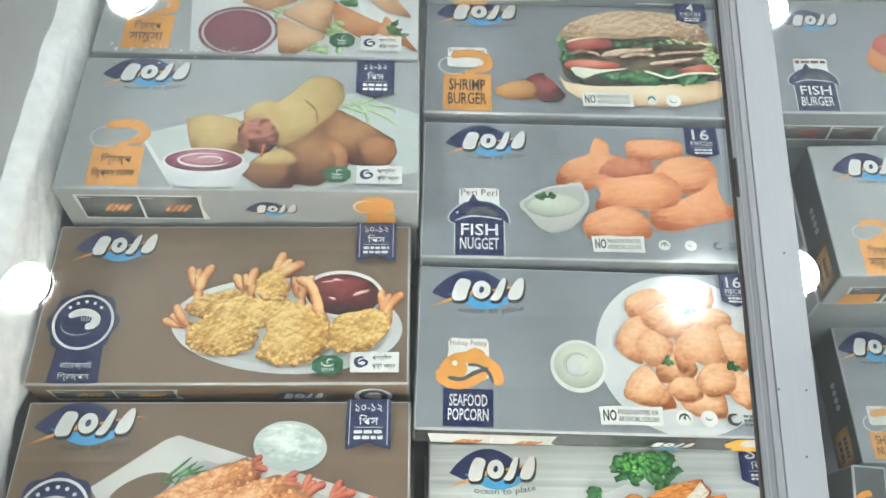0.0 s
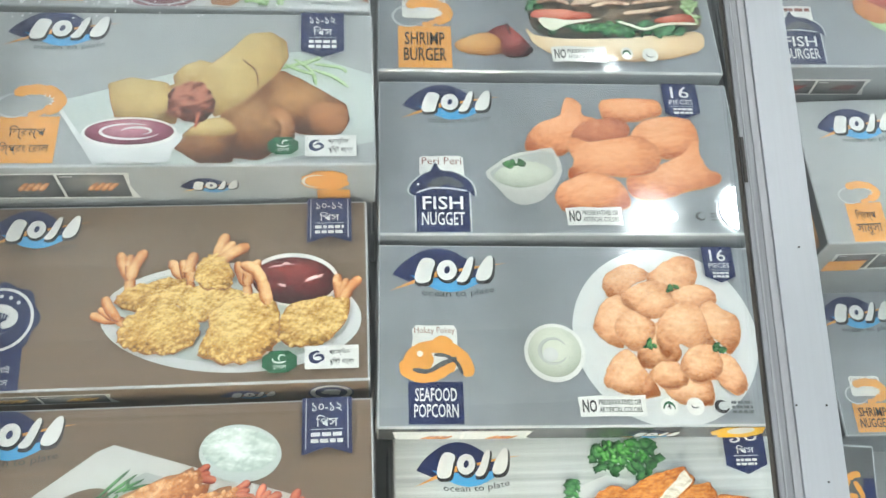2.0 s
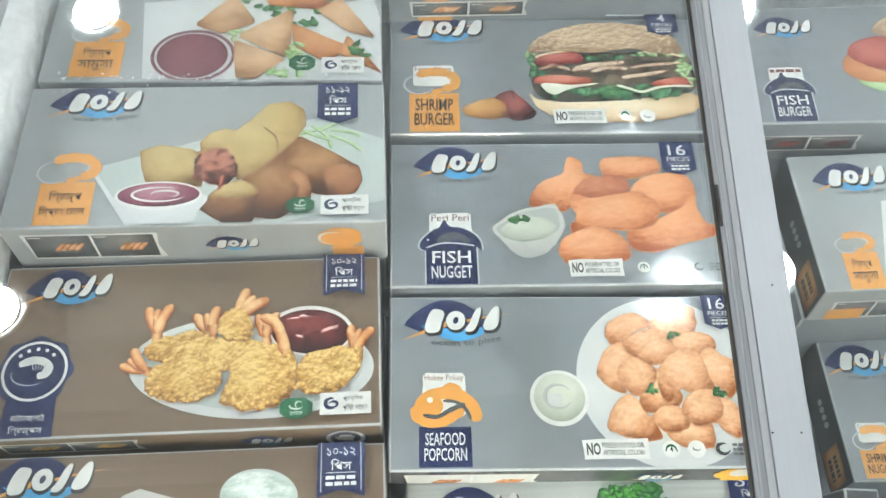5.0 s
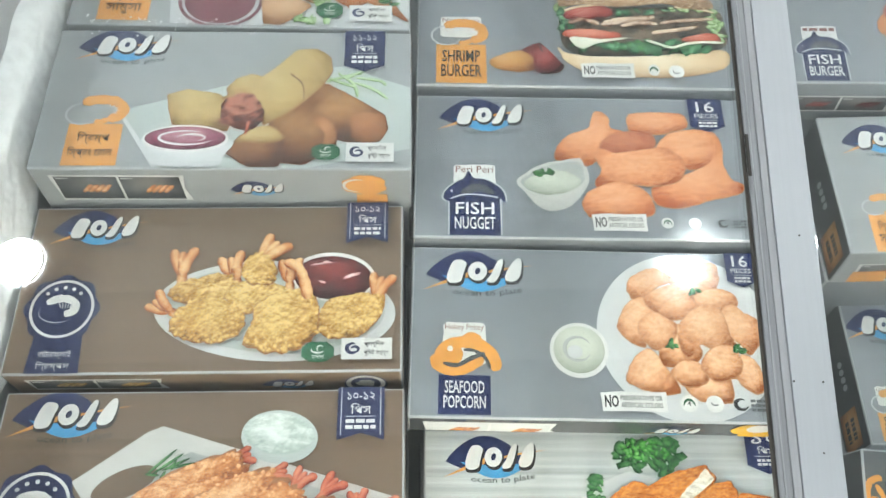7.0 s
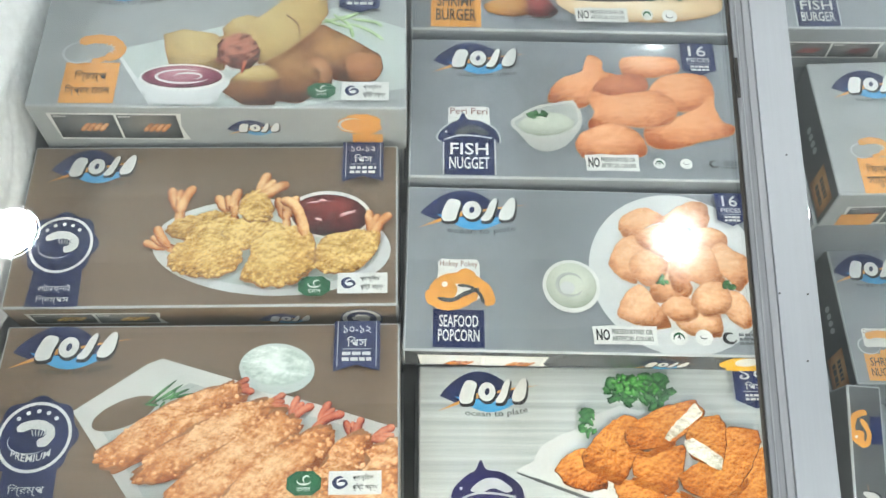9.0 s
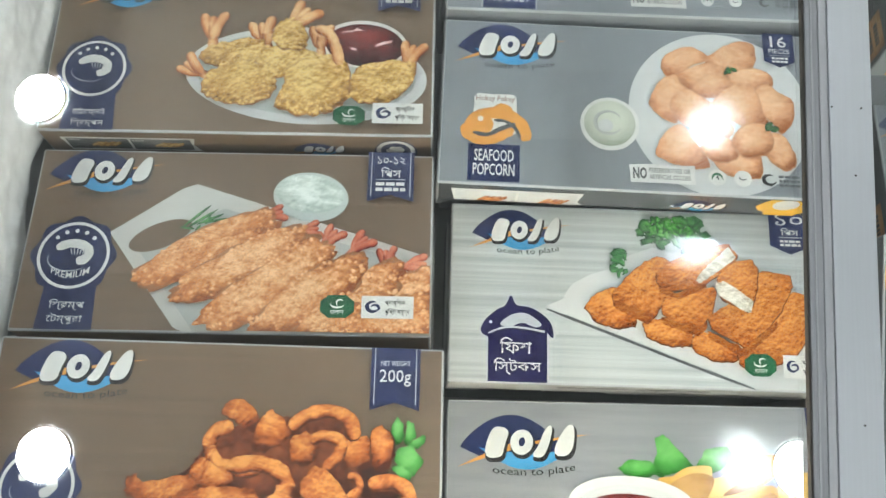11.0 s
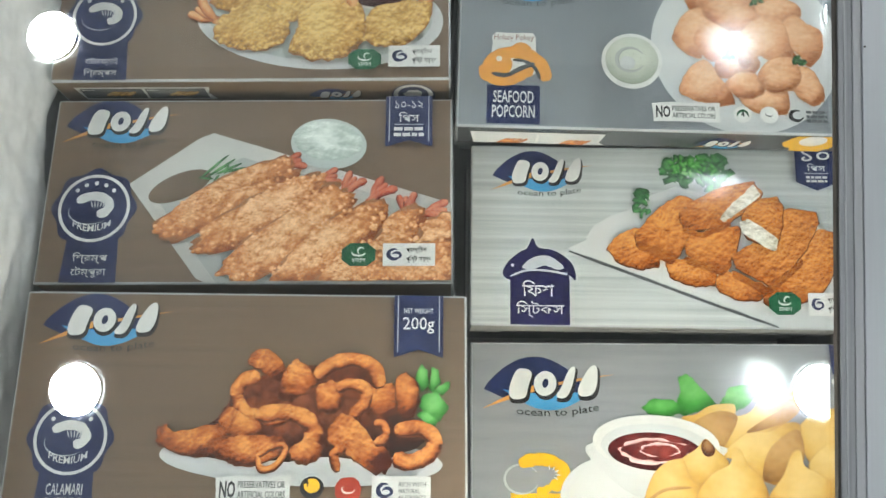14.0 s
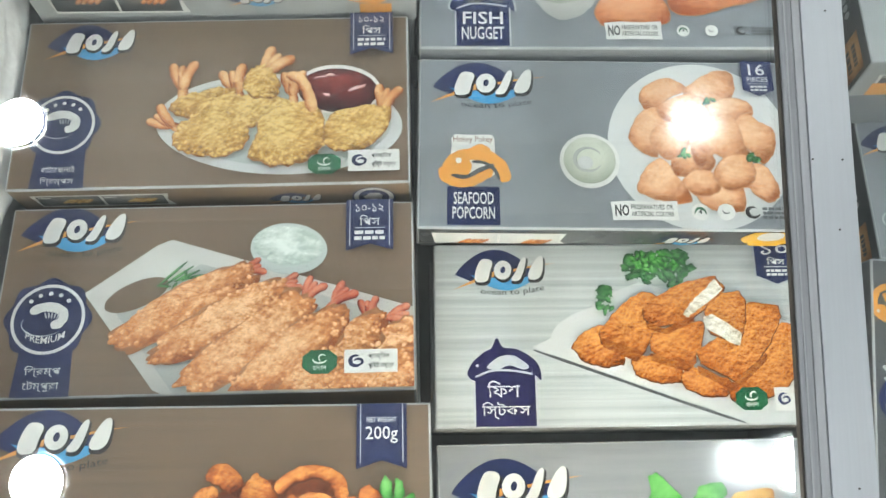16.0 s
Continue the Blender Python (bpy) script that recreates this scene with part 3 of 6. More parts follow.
def logo(u, v, w, slogan=True):
    """The maker's mark: a blue lens, an orange swoosh and four pale blobs."""
    s = w / 57.0
    lens = lambda a, b, top, bot: [(u + s * (a + (b - a) * i / 20), v - s * top * math.sin(math.pi * i / 20) ** 0.8 + s * 2) for i in range(21)] + \
        [(u + s * (b - (b - a) * i / 20), v + s * bot * math.sin(math.pi * i / 20) + s * 2) for i in range(1, 20)]
    base = lay("logo", [lens(-28, 16, 14.2, 6.5)], "ink_navy", None, "blue lens-shaped maker's mark with pale blobs")
    lay("swoosh", [[(u + s * (-29 + 57 * i / 20), v + s * (10.5 - 15 * i / 20 - 8.5 * math.sin(math.pi * i / 20) * (0.35 if i > 10 else 0.55))) for i in range(21)] +
                   [(u + s * (28 - 57 * i / 20), v + s * (-4.5 + 15 * i / 20 - 1.5 * math.sin(math.pi * i / 20))) for i in range(1, 20)]], "ink_orange", base)
    lay("wave", [lens(-20, 20, -2.0, 9.0)], "ink_blue", base)

    def blobs(du, dv, g):
        def soft(q):
            for _ in range(2):
                q = [(q[i - 1][0] * (1 - f) + q[i][0] * f, q[i - 1][1] * (1 - f) + q[i][1] * f) for i in range(len(q)) for f in (0.25, 0.75)]
            return q

        def lean(q, c, up):
            w_ = lambda a: a + g * (1 if a > 0 else -1)
            return [(u + s * (c + w_(a) - 0.3 * b + du), v + s * (w_(b) - up + dv)) for a, b in soft(q)]
        return [lean([(-3.8, 6.4), (-3.8, -6.6), (1.2, -6.8), (4.4, -4.6), (3.8, 0.4), (4.6, 6.4)], -12.6, -0.4),
                ring_pts(u + s * (-1.6 + du), v + s * (0.0 + dv), s * (4.7 + g), s * (5.3 + g), 16, 0, 30),
                lean([(0.0, -6.8), (3.2, -6.8), (3.2, 5.0), (0.6, 7.0), (-2.8, 5.8), (-0.8, 2.0)], 7.0, 0.4),
                lean([(-4.8, 6.4), (-1.6, -6.8), (2.4, -6.8), (4.4, 6.4)], 17.2, 1.0)]
    lay("blob_shadow", blobs(0.5, 0.8, 0.6), "ink_black", base)
    lay("blobs", blobs(0, -0.5, 0.1), "ink_white", base, "four white rounded blobs")
    oval("dot", u - 1.5 * s, v - 0.6 * s, 1.3 * s, 2.0 * s, "ink_navy", 16, 0, base)
    if slogan:
        words("ocean to plate", u - 14 * s, v + 10.2 * s, u + 21 * s, v + 14.4 * s, "ink_black", base, 0.0, 1.6 * s, -3)
    return base


def ribbon(u0, v0, u1, v1, tip, lines, stripes=False):
    """A navy flag at the top edge; tip > 0 is a notch, tip < 0 a point."""
    m_ = (u0 + u1) / 2
    r = lay("ribbon", [[(u0, v0), (u1, v0), (u1, v1 - max(0, -tip)), (m_, v1 - max(0, tip)), (u0, v1 - max(0, -tip))]], "ink_navy", None, "navy printed flag with white lettering")
    w = u1 - u0
    if stripes:
        for a in (0.07, 0.91):
            plank("stripe", u0 + w * a, v0, u0 + w * (a + 0.02), v1 - w * 0.12, "ink_grey", r)
    h = v1 - v0
    for t_, a, c, z0, z1 in lines:
        if t_ == "-":
            bars(u0 + w * a, v0 + h * c, u0 + w * z0, v0 + h * z1, 2, "ink_white", r, int(u0))
        elif t_ == "_":
            plank("rule", u0 + w * a, v0 + h * c, u0 + w * z0, v0 + h * z1, "ink_grey", r)
        else:
            words(t_, u0 + w * a, v0 + h * c, u0 + w * z0, v0 + h * z1, "ink_white", r)
    return r


PIECES_BN = lambda t_: [(t_, 0.2, 0.1, 0.8, 0.26), ("িপস", 0.28, 0.32, 0.72, 0.52), ("_", 0.18, 0.56, 0.82, 0.575), ("-", 0.18, 0.6, 0.82, 0.82)]
PIECES_EN = lambda t_, w0=0.24: [(t_, w0, 0.1, 1 - w0, 0.42), ("PIECES", 0.16, 0.47, 0.84, 0.6), ("_", 0.16, 0.65, 0.84, 0.665), ("-", 0.25, 0.69, 0.78, 0.88)]


def badge(u, v, r, u0, v0, u1, v1, lines, premium):
    """A scalloped navy seal with a shrimp drawn in white, and the tag below it."""
    tag = shape("product_tag", [(u0 + 0.06 * (u1 - u0), v0 - 4), (u1 - 0.04 * (u1 - u0), v0 - 4), (u1, v1), (u0, v1)], "ink_navy", None, "navy tag with white lettering")
    pts = []
    for i in range(96):
        a = 2 * math.pi * i / 96
        g = r * (1.13 + 0.06 * math.cos(8 * a))
        pts.append((u + g * math.cos(a), v + g * math.sin(a)))
    seal = lay("seal", [pts], "ink_navy", None, "round navy seal with a white shrimp")
    hoop("white_ring", u, v, r * 0.95, r * 0.95, r * 0.085, "ink_white", parent=seal)
    tube("shrimp_body", [(u + a * r, v + c * r) for a, c in ((-0.5, -0.2), (-0.14, -0.34), (0.22, -0.3), (0.42, -0.1), (0.32, 0.12), (0.1, 0.18))], 0.13 * r, "ink_white", seal)
    for i in range(5):
        stick("leg", u + (-0.1 + 0.1 * i) * r, v - 0.19 * r, u + (-0.04 + 0.07 * i) * r, v - 0.02 * r, 0.02 * r, "ink_grey", 0, 2, seal)
    hoop("feeler", u - 0.1 * r, v + 0.12 * r, 0.58 * r, 0.36 * r, 0.035 * r, "ink_grey", 40, 200, 0, 0, seal)
    for i in range(5):
        a = radians(-135 + 22.5 * i)
        q = 0.72 * r
        oval("star", u + q * math.cos(a), v + q * math.sin(a), 0.06 * r, 0.06 * r, "ink_white", 0, 0, seal, k=10)
    if premium:
        words("PREMIUM", u - 0.52 * r, v + 0.5 * r, u + 0.52 * r, v + 0.7 * r, "ink_white", seal, 0.01, 0.16 * r)
    k = len(lines)
    for i, t_ in enumerate(lines):
        h = (v1 - v0)
        words(t_, u0 + 0.2 * (u1 - u0), v0 + h * (0.28 + 0.31 * i), u1 - 0.18 * (u1 - u0), v0 + h * (0.53 + 0.31 * i), "ink_white", tag)
    return tag


def creature_tag(u0, v0, u1, v1, lines, mat, letter, kind, flap=""):
    """The product tag: a coloured panel under a drawn fish or shrimp, some with a pale flap above."""
    w, h, m_ = u1 - u0, v1 - v0, (u0 + u1) / 2
    if flap:
        ft = 1.1 if kind == "curl" else 0.76
        fl = shape("flap", [(m_ - 0.42 * w, v0 - ft * w), (m_ + 0.42 * w, v0 - ft * w), (m_ + 0.42 * w, v0 - 0.2 * w), (m_ - 0.42 * w, v0 - 0.2 * w)], "ink_white", None, "pale printed flap", 0, 0.6)
        if flap == "-":
            bars(m_ - 0.38 * w, v0 - (ft - 0.03) * w, m_ + 0.38 * w, v0 - (ft - 0.19) * w, 1, "ink_brown", fl)
        else:
            words(flap, m_ - 0.38 * w, v0 - (ft - 0.03) * w, m_ + 0.38 * w, v0 - (ft - 0.19) * w, "ink_brown", fl, 0.0)
    body = [(-0.62, 0.04), (-0.56, -0.16), (-0.34, -0.36), (-0.22, -0.42), (-0.12, -0.6), (-0.02, -0.44), (0.22, -0.4), (0.46, -0.26), (0.58, -0.1), (0.6, 0.12), (0.44, -0.02), (0.4, 0.14), (-0.4, 0.14)]
    spot = lambda q, k=1.0: [(m_ + a * w * k, v0 + c * w * k) for a, c in q]
    if kind == "fish":
        shape("tag_rim", spot(body, 1.06), "ink_grey", None, "pale rim of the tag", 1)
        plank("tag_rim", u0 - 0.03 * w, v0, u1 + 0.03 * w, v1, "ink_grey")
    tag = plank("product_tag", u0, v0, u1, v1, mat, None, "printed product tag with lettering")
    if kind == "fish":
        shape("fish_back", spot(body), mat, tag, "", 1)
        shape("fish_belly", spot([(-0.3, -0.1), (-0.1, -0.27), (0.16, -0.29), (0.4, -0.12), (0.3, -0.06), (0.08, -0.13), (-0.12, -0.06)]), "ink_shade" if mat == "ink_navy" else "ink_grey", tag, "", 2)
        tube("belly_line", spot([(-0.5, 0.06), (-0.24, -0.04), (0.02, -0.05), (0.28, -0.02), (0.46, 0.02)]), 0.018 * w, "ink_grey", tag)
        oval("eye", u0 + 0.04 * w, v0 - 0.13 * w, 0.025 * w, 0.025 * w, "ink_white", 0, 0, tag, k=10)
    elif kind == "curl":
        tube("fish_back", spot([(-0.5, -0.3), (-0.36, -0.56), (-0.06, -0.68), (0.3, -0.62), (0.54, -0.4), (0.62, -0.1)]), 0.13 * w, "ink_orange", tag)
        tube("fish_side", spot([(-0.56, -0.42), (-0.5, -0.2), (-0.2, -0.1), (0.1, -0.2), (0.36, -0.36)]), 0.12 * w, "ink_orange", tag)
        oval("fish_head", m_ - 0.28 * w, v0 - 0.42 * w, 0.25 * w, 0.22 * w, "ink_orange", 0, 0.06, tag)
        shape("fin", spot([(-0.1, -0.74), (0.12, -0.9), (0.34, -0.78), (0.14, -0.7)]), "ink_orange", tag, "", 1)
        tube("fin_line", spot([(-0.42, -0.24), (-0.14, -0.2), (0.12, -0.34), (0.4, -0.46)]), 0.045 * w, "ink_shade", tag)
        tube("fin_line", spot([(-0.02, -0.52), (0.2, -0.5), (0.4, -0.36), (0.5, -0.14)]), 0.035 * w, "ink_shade", tag)
        oval("eye", m_ - 0.28 * w, v0 - 0.54 * w, 0.06 * w, 0.06 * w, "ink_white", 0, 0, tag, k=12)
    else:
        c = "ink_yellow" if mat == "ink_yellow" else "ink_orange"
        hoop("feeler", m_ - 0.3 * w, v0 - 0.24 * w, 0.3 * w, 0.25 * w, 0.045 * w, "ink_grey", 20, 330, 0, 0, tag)
        tube("shrimp_body", spot([(-0.34, -0.5), (-0.05, -0.58), (0.26, -0.54), (0.44, -0.38), (0.4, -0.2), (0.2, -0.1)]), 0.11 * w, c, tag)
        tube("shrimp_tail", spot([(0.2, -0.12), (0.08, -0.04), (-0.04, -0.06)]), 0.06 * w, c, tag)
        for i in range(5):
            an = radians(-95 + 34 * i)
            stick("leg", m_ + (0.2 + 0.1 * math.cos(an)) * w, v0 + (-0.33 + 0.08 * math.sin(an)) * w, m_ + (0.2 + 0.17 * math.cos(an)) * w, v0 + (-0.33 + 0.14 * math.sin(an)) * w, 0.012 * w, "ink_white", 0, 2, tag)
    for t_, a, b_, c_, d_ in lines:
        words(t_, u0 + a * w, v0 + b_ * h, u0 + c_ * w, v0 + d_ * h, letter, tag, 0.012)
    return tag


def claim(u0, v0, u1, v1):
    """The white torn-edge claim label."""
    w, h = u1 - u0, v1 - v0
    lb = shape("claim_label", [(u0, v0 + 0.08 * h), (u0 + 0.3 * w, v0), (u0 + 0.6 * w, v0 + 0.05 * h), (u1, v0), (u1 - 0.01 * w, v0 + 0.5 * h), (u1, v1), (u0 + 0.5 * w, v1 - 0.03 * h), (u0 + 0.02 * w, v1), (u0 + 0.015 * w, v0 + 0.5 * h)], "ink_white", None, "white torn-edge label with black lettering")
    words("NO", u0 + 0.06 * w, v0 + 0.2 * h, u0 + 0.27 * w, v1 - 0.2 * h, "ink_black", lb, 0.03)
    words("PRESERVATIVES OR", u0 + 0.3 * w, v0 + 0.2 * h, u0 + 0.93 * w, v0 + 0.45 * h, "ink_black", lb, 0.01)
    words("ARTIFICIAL COLORS", u0 + 0.3 * w, v0 + 0.55 * h, u0 + 0.93 * w, v0 + 0.8 * h, "ink_black", lb, 0.01)
    return lb


def halal(u, v, ru, rv):
    hx = shape("green_mark", [(u - ru, v - 0.45 * rv), (u - 0.5 * ru, v - rv), (u + 0.5 * ru, v - rv), (u + ru, v - 0.45 * rv), (u + ru, v + 0.45 * rv), (u + 0.5 * ru, v + rv), (u - 0.5 * ru, v + rv), (u - ru, v + 0.45 * rv)], "ink_green", None, "dark green printed mark")
    hoop("stroke", u, v - 0.2 * rv, 0.4 * ru, 0.3 * rv, 0.12 * ru, "ink_white", 10, 200, 0, 0.2, hx)
    hoop("stroke", u + 0.15 * ru, v - 0.3 * rv, 0.2 * ru, 0.3 * rv, 0.1 * ru, "ink_white", 120, 330, 0, 0.2, hx)
    words("হালাল", u - 0.4 * ru, v + 0.32 * rv, u + 0.4 * ru, v + 0.72 * rv, "ink_white", hx)


def natural(u0, v0, u1, v1, english=False):
    w, h = u1 - u0, v1 - v0
    lb = plank("nutrient_label", u0, v0, u1, v1, "ink_white", None, "white label with a small curled fish")
    hoop("curl", u0 + 0.22 * w, v0 + 0.48 * h, 0.11 * w, 0.22 * h, 0.08 * w, "ink_navy", 20, 300, 0, 0.2, lb)
    hoop("curl", u0 + 0.26 * w, v0 + 0.55 * h, 0.08 * w, 0.14 * h, 0.06 * w, "ink_navy", 200, 420, 0, 0.2, lb)
    if english:
        for i, t_ in enumerate(("RICH WITH", "NATURAL", "NUTRIENTS")):
            words(t_, u0 + 0.46 * w, v0 + (0.2 + 0.23 * i) * h, u0 + (0.92 if i != 1 else 0.82) * w, v0 + (0.36 + 0.23 * i) * h, "ink_shade", lb, 0.005)
    else:
        words("প্রাকৃিতক", u0 + 0.45 * w, v0 + 0.14 * h, u0 + 0.85 * w, v0 + 0.45 * h, "ink_black", lb)
        words("পুিষ্ট সমৃদ্ধ", u0 + 0.45 * w, v0 + 0.54 * h, u0 + 0.93 * w, v0 + 0.86 * h, "ink_black", lb)


def marks(u, v, r, step):
    """The row of small round marks after the claim label."""
    a = oval("star_mark", u, v, r, r, "ink_white", 0, 0, None, "small round rating mark", k=24)
    hoop("arch", u, v + 0.3 * r, 0.62 * r, 0.75 * r, 0.3 * r, "ink_green", 180, 360, 0, 0, a)
    words("4", u - 0.2 * r, v - 0.35 * r, u + 0.2 * r, v + 0.3 * r, "ink_black", a)
    b_ = oval("round_mark", u + step, v, r, r, "ink_white", 0, 0, None, "small white round mark", k=24)
    hoop("stroke", u + step, v - 0.1 * r, 0.4 * r, 0.25 * r, 0.14 * r, "ink_shade", 10, 220, 0, 0.2, b_)
    hoop("curl_mark", u + 2.05 * step, v, 0.7 * r, 0.6 * r, 0.45 * r, "ink_black", 20, 300, 0, 0.2)
    bars(u + 2.4 * step, v - 0.7 * r, u + 3.2 * step, v + 0.9 * r, 3, "ink_shade", None, int(u))


def tail(u, v, size, rot, mat):
    """A fanned shrimp tail."""
    r = radians(rot)
    stick("shrimp_tail", u - 0.5 * size * math.cos(r), v - 0.5 * size * math.sin(r), u + 0.1 * size * math.cos(r), v + 0.1 * size * math.sin(r), size * 0.16, mat, 0.1, 2.0)
    for i, (a, q, h) in enumerate(((-24, 0.95, 0.16), (-4, 0.8, 0.12), (20, 1.0, 0.17))):
        r = radians(rot + a)
        tube("shrimp_tail", [(u, v), (u + 0.5 * size * q * math.cos(r), v + 0.5 * size * q * math.sin(r)), (u + size * q * math.cos(r + 0.12), v + size * q * math.sin(r + 0.12))], size * h, mat)


def leaves(name, u, v, ru, rv, count, size, mat, seed=1):
    rng = random.Random(seed)
    for _ in range(count):
        a, q = rng.uniform(0, 6.28), rng.random() ** 0.6
        oval(name, u + ru * q * math.cos(a), v + rv * q * math.sin(a), size * rng.uniform(0.7, 1.3), size * rng.uniform(0.4, 0.7), mat, rng.uniform(0, 180), 0.45, k=30)


def side_strip(u0, v0, u1, v1, mat="orange_crumb", thumb="thumbnail"):
    """The white strip of two small pictures on the carton's side."""
    st = shape("picture_strip", [(u0, v0), (u1, v0), (u1 - 2, (v0 + v1) / 2), (u1 + 1, v1), (u0 + 2, v1)], "ink_white", None, "white strip with two small pictures")
    m_ = (u0 + u1) / 2
    for a, c in ((u0 + 2, m_ - 0.5), (m_ + 0.5, u1 - 3)):
        plank("thumbnail", a + 0.5, v0 + 1.4, c, v1 - 1.4, thumb, st)
        for i in range(4):
            stick("food", a + (c - a) * (0.4 + 0.1 * i), v0 + (v1 - v0) * 0.65, a + (c - a) * (0.55 + 0.1 * i), v0 + (v1 - v0) * 0.4, 1.4, mat, 0.2, 2.5, st)
        bars(a + 1.5, v0 + 2, a + 0.25 * (c - a), v0 + 4, 1, "ink_white", st, 3)


POSES = {
    "samosa": (-0.1235, 0.3868, 0.0090, -10.6, 2.6, -0.1, "carton_pale"),
    "roll": (-0.1216, 0.2773, 0.0336, -10.0, 2.1, 0.3, "carton_pale"),
    "butterfly": (-0.1267, 0.1656, 0.0181, -8.4, 1.0, 0.4, "carton_bronze"),
    "tempura": (-0.1249, 0.0561, 0.0244, -11.0, 1.3, 0.4, "carton_bronze"),
    "calamari": (-0.1165, -0.0516, 0.0558, -9.8, 4.1, -0.2, "carton_bronze"),
    "shrimp_burger": (0.0947, 0.3558, -0.0139, -9.8, 0.9, -1.0, "carton_grey"),
    "fish_nugget": (0.0937, 0.2470, 0.0001, -8.2, 0.9, -1.0, "carton_grey"),
    "popcorn": (0.0917, 0.1396, 0.0091, -8.7, 1.4, -1.4, "carton_grey"),
    "fish_sticks": (0.0983, 0.0375, -0.0221, -3.6, 2.6, -0.4, "carton_silver"),
    "dumpling": (0.0986, -0.0732, -0.0265, -12.3, 0.8, 0.0, "carton_slate"),
    "far_samosa": (0.3608, 0.2458, -0.0220, -8.9, -1.8, 0.1, "carton_pale"),
    "fish_burger": (0.3321, 0.3582, -0.0141, -7.6, -2.6, -2.3, "carton_grey"),
    "far_nugget": (0.3830, 0.1360, -0.0850, -10.0, -1.0, -1.0, "carton_grey"),
}
LABELS = {
    "samosa": "pale grey samosa carton with a tray picture, edged with frost",
    "roll": "pale grey spring roll carton with rolls on a plate",
    "butterfly": "bronze carton with fried butterfly shrimp on an oval plate",
    "tempura": "bronze carton with tempura shrimp on a white board",
    "calamari": "bronze carton with fried calamari rings and mint",
    "shrimp_burger": "dark grey shrimp burger carton with an orange tag",
    "fish_nugget": "dark grey fish nugget carton with a white dip bowl",
    "popcorn": "dark grey seafood popcorn carton with a round plate",
    "fish_sticks": "streaked silver fish stick carton with parsley and plate",
    "dumpling": "slate grey shrimp dumpling carton with a sauce bowl",
    "far_samosa": "pale grey samosa carton under the other glass lid",
    "fish_burger": "dark grey fish burger carton under the other glass lid",
    "far_nugget": "dark grey shrimp nugget carton lying lower in the freezer",
}
DEPTH = {"popcorn": 0.0225}
BOX = {}
for k, q in POSES.items():
    BOX[k] = carton(*q[:6], q[6] + ("_dull" if k in DULL else ""), LABELS[k], DEPTH.get(k, BD))

# the cartons stacked below, and those further off
for k, q in POSES.items():
    if k == "far_nugget":
        continue
    for i in (1, 2):
        m = pose(*q[:6]) @ pose(0.0012 * (-1) ** i, (0.014 if k == "popcorn" else 0.0015) * i, -(DEPTH.get(k, BD) + 0.0004) - (BD + 0.0004) * (i - 1))
        e = tagged(new("food_carton"), "plain grey food carton stacked under another", "food carton", "stacked cartons below")
        e.matrix_basis = m
        bx = new("box", carton_mesh("carton_grey", BD))
        bx.parent = e
BOX["behind"] = carton(0.0950, 0.4625, -0.0060, -8.0, 1.0, 0.3, "carton_grey", "dark grey food carton against the frosted back wall")
BOX["upright"] = carton(0.2360, -0.0280, -0.0820, -90, 0, 85, "carton_dark_dull", "dark slate food carton standing on its long side", 0.020)


def end_carton(x0, x1, y0, y1, top, mat, label):
    """A carton standing on its end, seen from its narrow side."""
    e = tagged(new("food_carton"), label, "food carton", "cartons standing on end")
    part("box", slab(x0, x1, y0, y1, -0.16, top, 0.0012), mat, e)
    return e


pale_end = end_carton(0.2075, 0.2235, 0.012, 0.078, -0.050, "carton_pale_dull", "pale grey food carton standing on end, white strip")
part("white_strip", slab(0.2095, 0.2150, 0.020, 0.050, -0.0503, -0.0497), "ink_white_dull", pale_end)
end_carton(0.2075, 0.2235, -0.026, 0.010, -0.055, "carton_dark_dull", "dark slate food carton standing on end")
end_carton(0.2075, 0.2235, -0.095, -0.029, -0.050, "carton_pale_dull", "pale grey food carton standing on end")


# ---- what is printed on each carton, in millimetres from its upper corner ----
on("popcorn")
logo(39.7, 16.2, 65.0)
oval("plate", 155.7, 53.4, 51.0, 51.3, "plate_white", 0, 0)
oval("plate_well", 155.7, 53.4, 40.8, 40.6, "plate_white", 0, 0)
creature_tag(16.1, 79.7, 44.5, 102.0, [("SEAFOOD", 0.12, 0.15, 0.88, 0.47), ("POPCORN", 0.1, 0.53, 0.9, 0.85)], "ink_navy", "ink_white", "curl", "Hokey Pokey")
oval("sauce_bowl", 94.0, 63.8, 16.4, 16.4, "ink_white", 0, 0)
oval("sauce", 94.0, 63.4, 14.3, 14.1, "cream_sauce", 0, 0)
hoop("swirl", 93.4, 63.0, 7.4, 7.0, 2.2, "bowl_shade", 30, 330, 0, 0)
oval("swirl", 91.6, 65.0, 4.2, 4.0, "plate_white", 0, 0)
shape("popcorn_piece", [(124.1, 24.6), (128.7, 16.5), (138.9, 11.7), (147.5, 14.2), (150.2, 19.4), (140.9, 24.1), (133.8, 31.2), (127.4, 31.3)], "popcorn_crumb", smooth=2, ragged=0.9)
shape("popcorn_piece", [(148.8, 19.8), (155.1, 14.0), (163.9, 8.4), (171.2, 6.1), (177.7, 9.8), (175.9, 23.1), (162.9, 30.4), (153.7, 25.5)], "popcorn_crumb", smooth=2, ragged=0.9)
shape("popcorn_piece", [(160.6, 30.4), (173.5, 23.9), (185.1, 27.0), (185.9, 34.8), (174.7, 38.5), (162.0, 37.2)], "popcorn_crumb", smooth=2, ragged=0.9)
